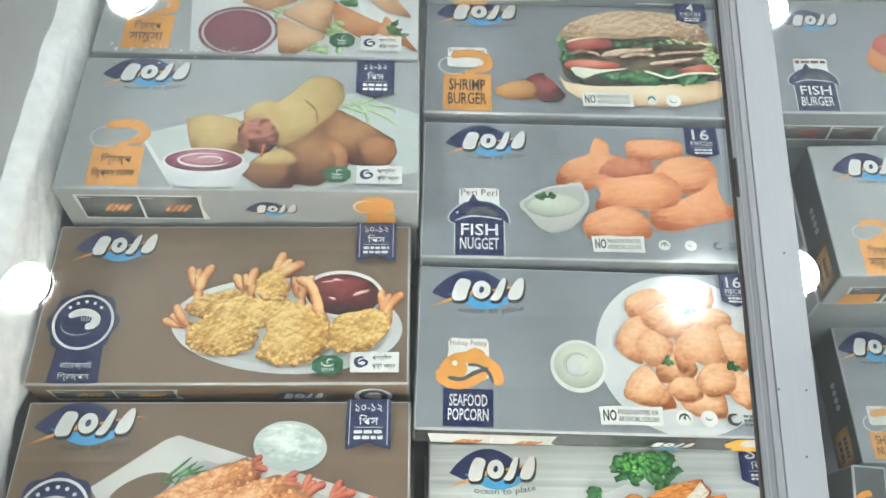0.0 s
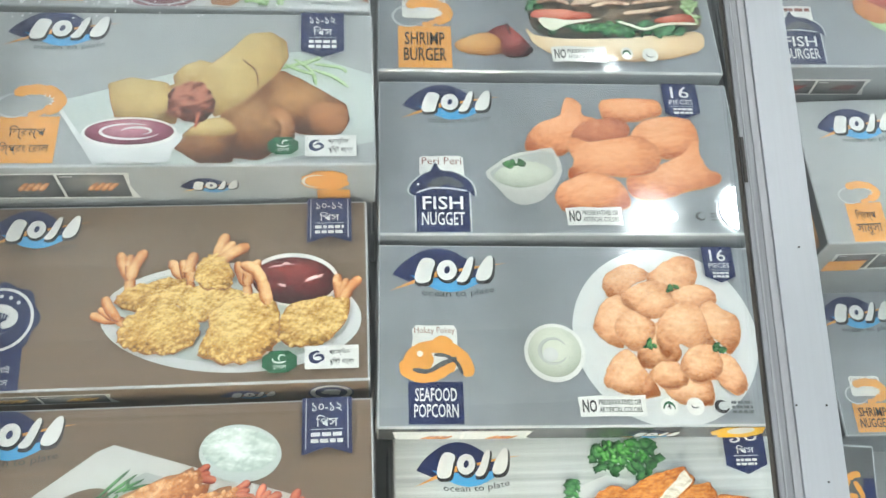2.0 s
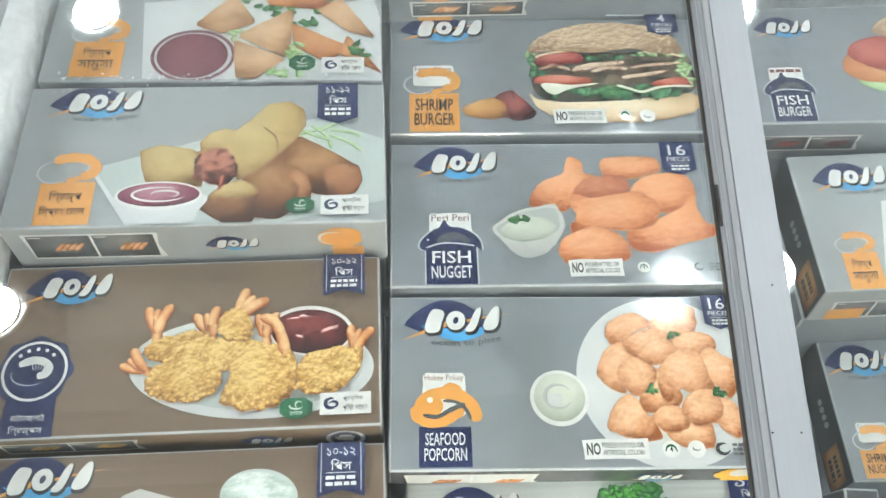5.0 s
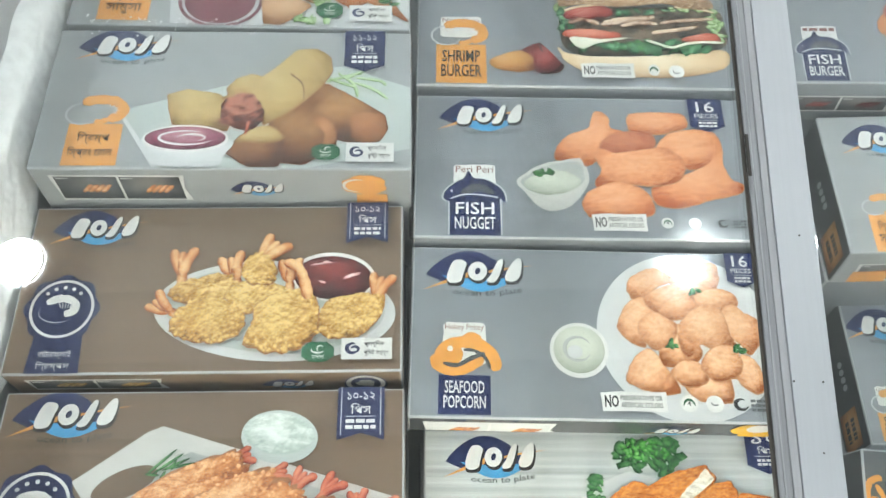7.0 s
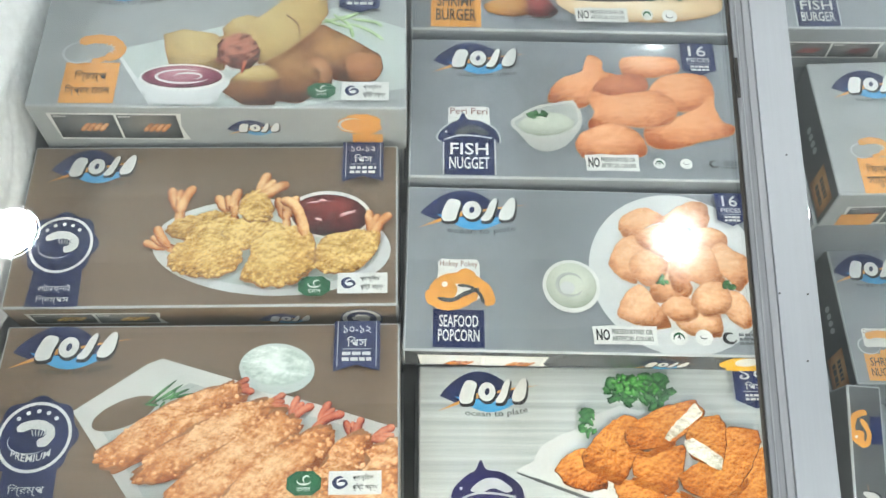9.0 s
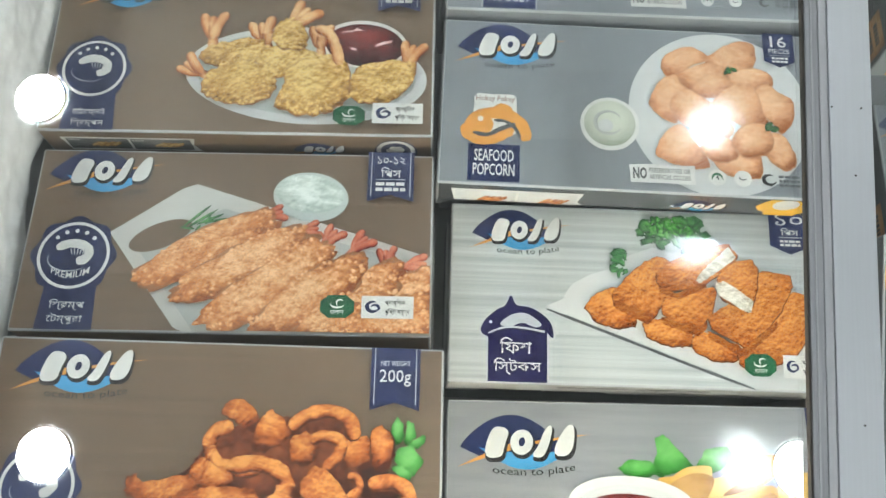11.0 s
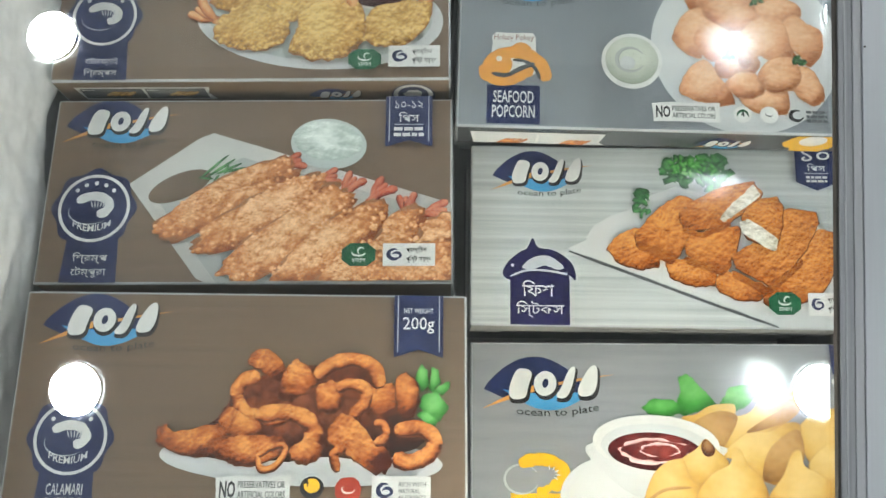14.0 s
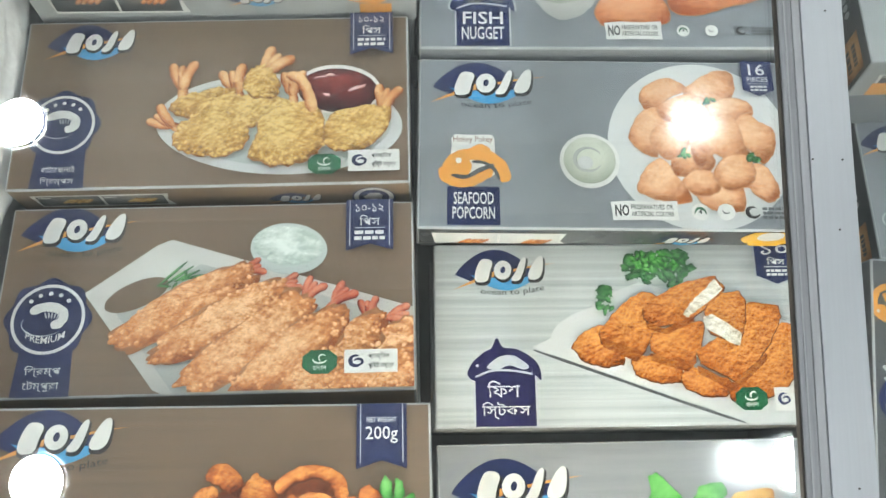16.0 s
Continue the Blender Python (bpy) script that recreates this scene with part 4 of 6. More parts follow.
shape("popcorn_piece", [(117.6, 45.0), (123.9, 34.1), (132.2, 30.5), (137.2, 35.5), (139.8, 41.1), (129.0, 48.0), (131.6, 60.9), (123.4, 57.8), (117.7, 51.5)], "popcorn_crumb", smooth=2, ragged=0.9)
shape("popcorn_piece", [(133.1, 31.2), (144.2, 24.0), (154.1, 22.0), (160.8, 26.3), (161.3, 35.5), (149.2, 37.5), (139.4, 39.4)], "popcorn_crumb", smooth=2, ragged=0.9)
shape("popcorn_piece", [(140.1, 41.1), (146.6, 31.8), (156.7, 27.8), (164.4, 36.4), (158.2, 42.3), (145.2, 44.3)], "popcorn_crumb", smooth=2, ragged=0.9)
shape("popcorn_piece", [(173.4, 43.6), (181.8, 33.9), (189.8, 39.1), (197.1, 44.0), (196.1, 56.2), (188.8, 64.4), (183.4, 56.5), (176.3, 50.1)], "popcorn_crumb", smooth=2, ragged=0.9)
shape("popcorn_piece", [(139.7, 60.7), (151.3, 46.8), (155.5, 56.5), (161.5, 59.6), (160.4, 68.2), (150.0, 71.6), (140.1, 71.8)], "popcorn_crumb", smooth=2, ragged=0.9)
shape("popcorn_piece", [(128.4, 48.0), (136.1, 40.2), (145.3, 43.3), (150.1, 48.8), (145.8, 58.9), (137.0, 62.3), (131.2, 57.7)], "popcorn_crumb", smooth=2, ragged=0.9)
shape("popcorn_piece", [(152.2, 47.4), (160.3, 38.2), (172.1, 34.2), (176.9, 39.5), (179.8, 52.6), (181.9, 59.7), (168.4, 61.6), (162.5, 58.6), (155.2, 66.7), (150.7, 60.4)], "popcorn_crumb", smooth=2, ragged=0.9)
shape("popcorn_piece", [(119.6, 76.8), (125.7, 66.7), (133.9, 62.7), (139.8, 71.1), (147.6, 84.0), (143.5, 88.6), (128.5, 85.9), (119.8, 81.5)], "popcorn_crumb", smooth=2, ragged=0.9)
shape("popcorn_piece", [(151.1, 83.3), (164.4, 80.0), (175.4, 79.2), (175.8, 91.1), (168.8, 92.7), (157.7, 91.4)], "popcorn_crumb", smooth=2, ragged=0.9)
shape("popcorn_piece", [(144.4, 74.8), (151.9, 69.0), (160.1, 70.4), (163.4, 80.6), (153.1, 84.2), (146.8, 80.9)], "popcorn_crumb", smooth=2, ragged=0.9)
shape("popcorn_piece", [(179.7, 77.2), (183.6, 65.5), (189.8, 66.3), (195.1, 76.3), (195.5, 83.1), (189.6, 87.2), (182.1, 81.8)], "popcorn_crumb", smooth=2, ragged=0.9)
shape("popcorn_piece", [(162.0, 69.7), (168.5, 61.3), (180.3, 60.1), (183.8, 68.7), (180.9, 77.2), (169.0, 80.5), (162.8, 76.0)], "popcorn_crumb", smooth=2, ragged=0.9)
leaves("herb_leaf", 163.0, 26.8, 3.2, 2.7, 6, 1.9, "herb", 1215)
leaves("herb_leaf", 146.1, 60.0, 3.1, 2.6, 6, 1.9, "herb", 1175)
leaves("herb_leaf", 183.8, 61.6, 3.1, 2.6, 6, 1.9, "herb", 1297)
claim(103.7, 87.7, 139.7, 99.1)
marks(151.5, 94.0, 4.8, 13.9)
ribbon(182.7, 0.5, 200.3, 23.4, -4, PIECES_EN("16"))
on("popcorn", True)
plank("front_panel", 1.0, 1.0, 213.0, 29.0, "carton_dark", None, "dark slate front panel")
side_strip(7.9, 6.2, 80.6, 29.0, "stick_crumb", "plate_white")
logo(146.5, 14.2, 34.7, False)
oval("tag_top", 191.3, 9.4, 13.5, 14.3, "ink_yellow", 0, 0.2)
oval("tag_curl", 191.3, 7.1, 7.1, 6.6, "ink_white", 0, 0)
on("fish_nugget")
logo(44.4, 15.6, 61.4)
creature_tag(21.4, 75.9, 51.6, 102.3, [("FISH", 0.12, 0.15, 0.88, 0.47), ("NUGGET", 0.1, 0.53, 0.9, 0.85)], "ink_navy", "ink_white", "fish", "Peri Peri")
shape("nugget", [(86.1, 46.8), (89.4, 36.4), (97.3, 28.9), (108.0, 24.5), (111.5, 14.1), (115.9, 11.4), (121.2, 15.8), (122.3, 24.0), (129.4, 27.1), (118.2, 36.3), (114.1, 46.4), (104.5, 52.5), (92.8, 49.7)], "nugget_crumb", smooth=2, ragged=0.7)
shape("nugget", [(134.0, 14.6), (140.6, 11.9), (161.9, 11.6), (169.4, 13.8), (170.2, 22.1), (156.6, 27.1), (139.1, 27.6), (133.9, 23.3)], "nugget_crumb", smooth=2, ragged=0.7)
shape("nugget", [(115.2, 35.6), (125.1, 28.0), (139.2, 26.4), (148.0, 29.4), (148.6, 37.0), (141.2, 42.0), (127.2, 45.2), (116.5, 42.0)], "nugget_dark", smooth=2, ragged=0.7)
shape("nugget", [(149.4, 39.4), (158.3, 28.2), (174.5, 24.5), (186.9, 27.0), (190.4, 37.4), (188.1, 46.3), (174.4, 53.7), (160.8, 51.7), (150.5, 45.3)], "nugget_crumb", smooth=2, ragged=0.7)
shape("nugget", [(144.1, 68.4), (152.7, 64.0), (178.1, 51.7), (188.4, 41.5), (189.8, 51.3), (192.9, 61.0), (199.6, 64.7), (196.6, 71.2), (178.3, 75.8), (160.8, 81.9), (146.9, 80.0)], "nugget_crumb", smooth=2, ragged=0.7)
shape("nugget", [(111.0, 45.7), (115.6, 39.6), (123.9, 43.3), (141.4, 40.4), (155.4, 38.8), (163.9, 46.1), (165.2, 55.9), (160.2, 63.0), (145.6, 66.8), (125.5, 65.1), (113.4, 69.9), (109.8, 63.9), (114.4, 55.4)], "nugget_crumb", smooth=2, ragged=0.7)
shape("nugget", [(101.1, 79.2), (106.6, 70.9), (122.2, 64.4), (135.4, 67.9), (142.7, 75.6), (140.8, 87.5), (110.3, 89.7), (103.3, 86.5)], "nugget_crumb", smooth=2, ragged=0.7)
shape("sauce_bowl", [(61.9, 65.6), (66.1, 59.8), (79.1, 51.7), (98.0, 47.6), (102.0, 47.9), (106.4, 59.4), (104.1, 69.0), (95.1, 80.8), (84.3, 85.5), (75.5, 83.2), (67.6, 73.7)], "bowl_grey", smooth=2, ragged=0.8)
shape("bowl_inside", [(64.6, 65.1), (68.1, 60.5), (80.7, 53.6), (98.8, 50.3), (103.7, 59.5), (101.2, 66.5), (89.9, 72.0), (76.6, 73.5), (67.8, 70.0)], "bowl_shade", smooth=2, ragged=0.8)
shape("sauce", [(66.6, 65.8), (75.5, 58.4), (89.0, 56.4), (99.5, 61.5), (100.5, 66.9), (91.5, 72.7), (78.2, 74.2), (69.1, 70.3)], "cream_sauce", smooth=2, ragged=0.8)
leaves("herb_leaf", 78.6, 58.1, 5.7, 2.0, 9, 2.3, "herb", 4)
claim(105.8, 86.7, 138.4, 98.7)
marks(150.5, 92.9, 3.7, 16.2)
ribbon(172.8, 0.5, 194.6, 26.6, -4, PIECES_EN("16"))
on("fish_nugget", True)
on("shrimp_burger")
logo(39.6, 9.2, 67.2)
creature_tag(13.0, 69.4, 45.7, 102.0, [("SHRIMP", 0.12, 0.15, 0.88, 0.47), ("BURGER", 0.1, 0.53, 0.9, 0.85)], "ink_orange", "ink_black", "shrimp", "Naga Naga")
shape("potato_wedge", [(48.0, 82.8), (57.8, 77.0), (72.3, 73.6), (77.9, 78.4), (76.0, 90.7), (61.0, 91.7), (51.1, 89.0)], "wedge", smooth=2, ragged=0.8)
shape("pepper", [(69.4, 73.3), (79.8, 67.3), (85.1, 71.2), (93.6, 82.4), (95.7, 89.1), (87.6, 93.8), (77.1, 90.7), (76.1, 79.4)], "pepper", smooth=2, ragged=0.8)
tube("pepper_stalk", [(81.0, 65.8), (81.8, 71.4), (83.1, 75.9)], 0.5, "ink_black")
shape("bun_bottom", [(92.8, 70.9), (99.4, 75.3), (119.2, 78.2), (155.9, 76.7), (193.4, 71.5), (205.5, 72.9), (203.3, 84.9), (190.7, 90.8), (164.7, 95.4), (135.9, 95.1), (111.0, 91.6), (97.9, 82.6)], "bun_pale", smooth=2, ragged=0.8)
shape("burger_inside", [(99.0, 38.3), (122.6, 34.2), (160.6, 33.5), (200.5, 34.6), (206.3, 47.1), (203.1, 68.7), (167.1, 74.9), (119.2, 78.2), (99.6, 73.0), (95.0, 56.8)], "burger_dark", smooth=1)
leaves("lettuce", 97.0, 34.0, 5.0, 7.0, 14, 3.0, "salad", 21)
leaves("lettuce", 98.0, 50.0, 5.0, 12.0, 18, 3.2, "lettuce_dark", 3)
leaves("lettuce", 200.0, 50.0, 4.5, 14.0, 20, 3.4, "salad", 5)
leaves("lettuce", 150.0, 70.5, 46.0, 4.0, 46, 4.4, "lettuce_dark", 7)
leaves("lettuce", 140.0, 70.0, 42.0, 4.0, 16, 3.0, "herb", 17)
leaves("lettuce", 152.0, 40.0, 34.0, 2.6, 20, 3.2, "lettuce_dark", 12)
leaves("lettuce", 182.0, 37.5, 14.0, 2.0, 12, 2.6, "salad", 14)
tube("mayonnaise", [(98.9, 40.2), (109.2, 36.8), (122.5, 34.7), (133.8, 35.2)], 1.0, "bun_pale")
tube("mayonnaise", [(173.6, 35.9), (186.9, 36.2), (200.0, 40.6)], 1.1, "bun_pale")
shape("tomato_slice", [(99.5, 42.1), (109.1, 37.8), (124.3, 36.1), (131.2, 39.7), (127.3, 45.8), (101.0, 48.4)], "tomato", smooth=2, ragged=0.8)
shape("tomato_slice", [(97.4, 59.5), (106.1, 56.8), (131.7, 59.5), (134.2, 65.0), (120.2, 65.6), (98.2, 64.2)], "tomato_light", smooth=2, ragged=0.8)
shape("tomato_slice", [(175.8, 64.2), (191.4, 59.3), (199.5, 60.4), (199.3, 67.0), (179.1, 67.4)], "tomato_light", smooth=2, ragged=0.8)
tube("meat_piece", [(100.8, 51.7), (108.4, 49.0), (115.8, 50.1), (121.2, 52.8)], 1.9, "fried_meat")
tube("meat_piece", [(122.9, 53.7), (134.5, 49.3), (143.9, 48.4), (159.2, 45.8)], 2.9, "fried_meat")
tube("meat_piece", [(135.9, 54.0), (149.3, 51.1), (160.4, 52.0)], 1.9, "fried_meat")
tube("meat_piece", [(162.4, 51.0), (177.8, 48.4), (198.8, 46.5)], 1.6, "fried_meat")
tube("meat_piece", [(159.7, 41.4), (178.5, 42.5), (197.5, 42.7)], 1.9, "burger_dark")
tube("meat_piece", [(155.8, 59.9), (172.9, 57.2), (188.4, 53.7)], 1.9, "fried_meat")
shape("cheese", [(101.9, 64.5), (120.1, 66.1), (140.6, 64.3), (119.9, 69.8), (111.5, 73.9), (105.0, 73.2)], "cheese", smooth=2, ragged=0.8)
tube("cheese", [(151.4, 66.6), (158.5, 69.2), (167.4, 72.5), (178.9, 68.8), (190.3, 67.4), (202.1, 67.9)], 1.0, "cheese")
shape("bun_top", [(95.4, 36.9), (99.6, 25.8), (114.5, 15.4), (132.8, 9.8), (150.9, 8.4), (175.7, 10.9), (192.6, 19.0), (199.1, 29.8), (198.9, 37.1), (183.1, 37.6), (166.0, 33.3), (139.3, 36.6), (113.1, 35.1)], "bun", None, "", 2, 0.4, 1.7)
claim(106.1, 87.3, 140.8, 99.8)
oval("star_mark", 153.4, 92.8, 3.7, 4.8, "ink_white", 0, 0)
hoop("arch", 153.2, 94.1, 2.3, 3.3, 1.8, "ink_green", 180, 360, 0, 0)
oval("round_mark", 167.8, 93.7, 5.0, 5.3, "ink_white", 0, 0)
hoop("stroke", 167.8, 93.7, 2.2, 1.8, 0.9, "ink_shade", 10, 220, 0, 0)
ribbon(179.3, -1.1, 201.0, 21.6, -4, PIECES_EN("4", 0.38))
plank("line", 152.0, 1.2, 178.0, 2.4, "ink_grey")
on("roll")
shape("plate", [(43.7, 63.3), (115.1, 40.0), (172.5, 27.7), (213.7, 44.1), (213.8, 89.2), (154.9, 103.0), (69.0, 103.3)], "plate_pale", None, "", 0, 0)
shape("plate_rim", [(43.7, 63.3), (46.0, 63.2), (71.8, 101.8), (69.0, 103.3)], "plate_white", None, "", 0, 0)
logo(43.3, 12.7, 62.5)
creature_tag(18.2, 72.7, 48.7, 101.9, [("িশ্রম্প", 0.2, 0.2, 0.8, 0.5), ("িস্প্রং েরাল", 0.08, 0.56, 0.9, 0.84)], "ink_orange", "ink_black", "shrimp", "")
tube("salad_leaf", [(163.4, 40.5), (177.4, 35.6), (184.5, 33.6)], 1.1, "salad")
tube("salad_leaf", [(170.2, 33.8), (179.5, 42.1), (182.3, 52.1)], 1.1, "salad")
tube("salad_leaf", [(180.5, 41.1), (192.0, 46.5), (200.2, 53.6)], 1.1, "salad")
tube("salad_leaf", [(174.7, 38.4), (187.3, 30.7), (193.4, 28.7)], 1.1, "salad")
tube("salad_leaf", [(164.7, 37.7), (174.1, 42.2), (181.3, 44.8)], 1.1, "salad")
tube("salad_leaf", [(181.1, 37.4), (195.4, 39.9), (199.0, 43.6)], 1.1, "salad")
shape("spring_roll", [(105.0, 45.8), (110.3, 38.8), (118.7, 34.8), (128.6, 38.4), (118.5, 51.0), (107.7, 54.4)], "pastry", ragged=0.4)
shape("spring_roll", [(71.2, 51.0), (83.2, 47.1), (101.0, 50.4), (109.8, 61.5), (108.2, 78.2), (77.1, 73.5), (73.5, 62.1)], "pastry", ragged=0.4)
shape("spring_roll", [(146.9, 57.3), (163.5, 41.5), (181.6, 53.1), (198.3, 65.3), (200.2, 75.4), (196.3, 83.7), (186.1, 86.8), (172.4, 83.6), (159.8, 70.4)], "pastry_dark", ragged=0.4)
shape("roll_end", [(180.6, 64.8), (196.6, 65.4), (199.9, 74.1), (196.3, 83.3), (183.4, 86.0), (178.9, 75.8)], "roll_end", smooth=1, ragged=0.4)
shape("spring_roll", [(131.2, 77.4), (133.6, 65.5), (148.7, 58.2), (165.5, 67.2), (171.2, 78.1), (170.6, 87.5), (153.2, 101.1), (138.0, 98.9)], "pastry_dark", ragged=0.4)
shape("roll_end", [(155.2, 68.7), (164.8, 68.1), (170.8, 78.1), (169.8, 86.6), (162.7, 91.8), (164.0, 79.0)], "roll_end", smooth=1, ragged=0.4)
shape("spring_roll", [(109.3, 88.4), (120.9, 76.7), (132.6, 73.9), (141.5, 82.8), (139.0, 103.0), (123.4, 103.2), (108.4, 92.6)], "pastry_dark", smooth=0, ragged=0.4)
shape("roll_end", [(111.9, 87.5), (121.6, 77.1), (132.6, 74.3), (140.8, 82.8), (131.9, 86.4), (118.4, 85.7)], "pastry", smooth=1, ragged=0.3)
shape("spring_roll", [(102.4, 53.6), (117.9, 44.6), (134.2, 28.9), (144.1, 16.2), (156.7, 14.5), (165.0, 21.1), (166.6, 33.0), (160.2, 45.7), (140.6, 66.3), (128.1, 73.5), (126.0, 56.8), (116.7, 50.1), (104.9, 54.4)], "pastry", ragged=0.3)
tube("fold", [(141.8, 34.4), (149.4, 42.6), (150.8, 54.1)], 0.4, "pastry_dark")
shape("filling", [(105.0, 55.3), (116.7, 50.1), (125.2, 55.9), (128.4, 68.7), (124.2, 75.3), (116.9, 77.6), (106.1, 71.3), (103.3, 61.6)], "filling", smooth=1, ragged=1.6)
tube("filling_bit", [(120.4, 71.0), (119.0, 81.0)], 0.9, "shrimp_tail_red")
tube("filling_bit", [(104.7, 68.2), (104.0, 71.3), (106.9, 73.0)], 0.9, "filling")
shape("sauce_bowl", [(61.1, 84.3), (109.8, 83.6), (108.2, 95.5), (103.4, 102.8), (72.6, 102.7), (65.5, 94.9)], "plate_white", None, "", 1, 0)
oval("bowl_rim", 85.5, 83.9, 24.3, 9.9, "ink_white", 0, 0)
oval("sauce", 85.4, 83.4, 22.8, 8.2, "pink_sauce", 0, 0)
hoop("swirl", 85.9, 83.2, 15.2, 4.8, 1.7, "plate_white", 20, 300, 0, 0)
hoop("swirl", 88.8, 83.2, 7.6, 2.4, 1.5, "plate_white", 180, 420, 0, 0)
halal(165.3, 92.8, 8.0, 5.5)
natural(176.8, 86.4, 203.9, 99.7)
ribbon(173.6, 0.5, 198.0, 33.6, -5, PIECES_BN("১১-১২"))
on("roll", True)
side_strip(9.6, 6.1, 85.3, 31.0, "orange_crumb")
logo(126.7, 19.0, 35.8, False)
oval("tag_curl", 186.9, 14.5, 12.8, 9.5, "ink_orange", 0, 0.15)
hoop("feeler", 182.7, 15.3, 7.7, 6.1, 1.7, "ink_white", 90, 300, 0, 0)
plank("tag_panel", 182.0, 24.0, 200.0, 38.0, "ink_orange")
on("butterfly")
oval("plate", 143.2, 67.2, 67.1, 30.5, "plate_white", 3, 0)
oval("plate_well", 143.1, 66.2, 61.2, 26.4, "plate_pale", 3, 0)
logo(39.3, 14.4, 56.2)
badge(26.0, 65.4, 17.7, 12.4, 84.1, 41.2, 105.4, ("বাটারফ্লাই", "িশ্রম্পস"), False)
oval("sauce_bowl", 175.1, 47.4, 23.7, 15.4, "ink_white", 5, 0)
oval("sauce", 175.1, 48.0, 22.0, 13.7, "red_sauce", 5, 0)
hoop("glint", 172.1, 43.1, 11.4, 4.7, 1.1, "glint", 200, 300, 0, 0.8)
oval("glint", 185.5, 46.8, 4.9, 1.1, "glint", -20, 0.5)
oval("glint", 168.7, 50.6, 2.3, 0.8, "glint", 20, 0.5)
tail(89.8, 45.2, 18.2, -95, "shrimp_tail")
tail(120.4, 48.4, 18.1, -110, "shrimp_tail")
tail(134.6, 37.7, 19.4, -60, "shrimp_tail")
tail(150.7, 50.6, 16.0, -95, "shrimp_tail")
tail(86.4, 68.1, 15.6, -150, "shrimp_tail")
tail(200.1, 61.1, 16.8, -80, "shrimp_tail")
shape("fried_shrimp", [(84.8, 54.4), (98.8, 47.7), (115.2, 45.4), (121.9, 55.5), (107.1, 61.8), (88.4, 61.7)], "golden_crumb", smooth=1, ragged=2.2, crumb=2.0)
shape("fried_shrimp", [(116.3, 61.8), (119.4, 53.3), (135.6, 49.2), (148.7, 55.6), (147.4, 63.6), (134.1, 69.4), (124.3, 69.4)], "golden_crumb", smooth=1, ragged=2.2, crumb=2.0)
shape("fried_shrimp", [(124.0, 39.3), (132.5, 32.4), (140.4, 38.6), (141.5, 51.5), (128.5, 51.4)], "golden_crumb", smooth=1, ragged=2.2, crumb=2.0)
shape("fried_shrimp", [(87.1, 76.1), (91.3, 66.5), (106.9, 60.3), (123.0, 66.5), (127.5, 76.2), (119.4, 85.4), (103.6, 87.4), (91.2, 82.5)], "golden_crumb", smooth=1, ragged=2.2, crumb=2.0)
shape("fried_shrimp", [(169.0, 79.9), (169.9, 66.6), (182.8, 60.8), (195.9, 58.6), (203.3, 63.0), (200.3, 74.6), (190.2, 83.8), (177.3, 85.5)], "golden_crumb", smooth=1, ragged=2.2, crumb=2.0)
shape("fried_shrimp", [(127.8, 86.1), (133.0, 75.5), (133.2, 66.5), (146.3, 58.5), (160.0, 55.9), (167.7, 68.4), (166.9, 83.4), (158.3, 90.7), (145.8, 94.4), (133.8, 91.3)], "golden_crumb", smooth=1, ragged=2.2, crumb=2.0)
tube("shrimp_body", [(147.5, 39.4), (155.2, 43.2), (159.9, 53.7), (161.8, 62.9)], 3.1, "shrimp_tail")
halal(168.8, 94.2, 8.7, 5.8)
natural(181.4, 86.5, 208.6, 98.8)
ribbon(181.8, 0.5, 205.8, 28.0, 4, PIECES_BN("১০-১২"), True)
on("butterfly", True)
side_strip(9.9, 7.2, 83.8, 22.0, "golden_crumb")
logo(152.4, 17.1, 33.9, False)
oval("seal", 193.6, 18.0, 12.0, 13.6, "ink_navy", 0, 0.03)
hoop("white_ring", 193.6, 17.2, 9.6, 11.0, 2.5, "ink_white", 0, 360, 0, 0)
oval("shrimp_body", 193.6, 16.3, 5.0, 4.7, "ink_white", 0, 0.3)
on("tempura")
shape("plate", [(43.6, 49.3), (79.1, 22.9), (86.4, 20.0), (215.2, 60.5), (215.2, 105.7), (88.3, 106.6), (83.3, 101.0)], "bowl_grey", None, "", 0, 0)
shape("plate_well", [(58.9, 57.6), (102.7, 34.2), (215.2, 67.2), (215.2, 105.7), (93.7, 106.6)], "bowl_shade", None, "", 0, 0)
oval("handle_hole", 70.7, 50.6, 17.2, 7.3, "carton_bronze", -24, 0)
logo(37.0, 13.5, 63.4)
badge(26.9, 62.7, 18.9, 13.3, 80.4, 42.5, 104.6, ("িশ্রম্প", "েটম্পুরা"), True)
stick("rosemary", 81.2, 46.5, 95.1, 33.2, 0.8, "herb", 0, 2)
stick("rosemary", 87.5, 46.7, 81.1, 45.9, 0.8, "herb", 0, 2)
stick("rosemary", 85.6, 45.3, 98.7, 35.7, 0.8, "herb", 0, 2)
stick("rosemary", 90.8, 45.1, 88.8, 48.7, 0.8, "herb", 0, 2)
stick("rosemary", 89.9, 44.0, 102.2, 38.1, 0.8, "herb", 0, 2)
stick("rosemary", 94.0, 43.4, 95.6, 39.3, 0.8, "herb", 0, 2)
stick("rosemary", 94.3, 42.8, 105.8, 40.5, 0.8, "herb", 0, 2)
stick("rosemary", 97.2, 41.8, 103.3, 42.2, 0.8, "herb", 0, 2)
stick("rosemary", 98.7, 41.6, 109.3, 43.0, 0.8, "herb", 0, 2)
oval("dip_bowl", 148.3, 26.9, 20.3, 14.5, "plate_pale", 8, 0)
oval("dip", 147.7, 25.2, 18.4, 11.4, "herb_dip", 8, 0.05)
tail(125.6, 39.7, 11.7, -25, "shrimp_tail_red")
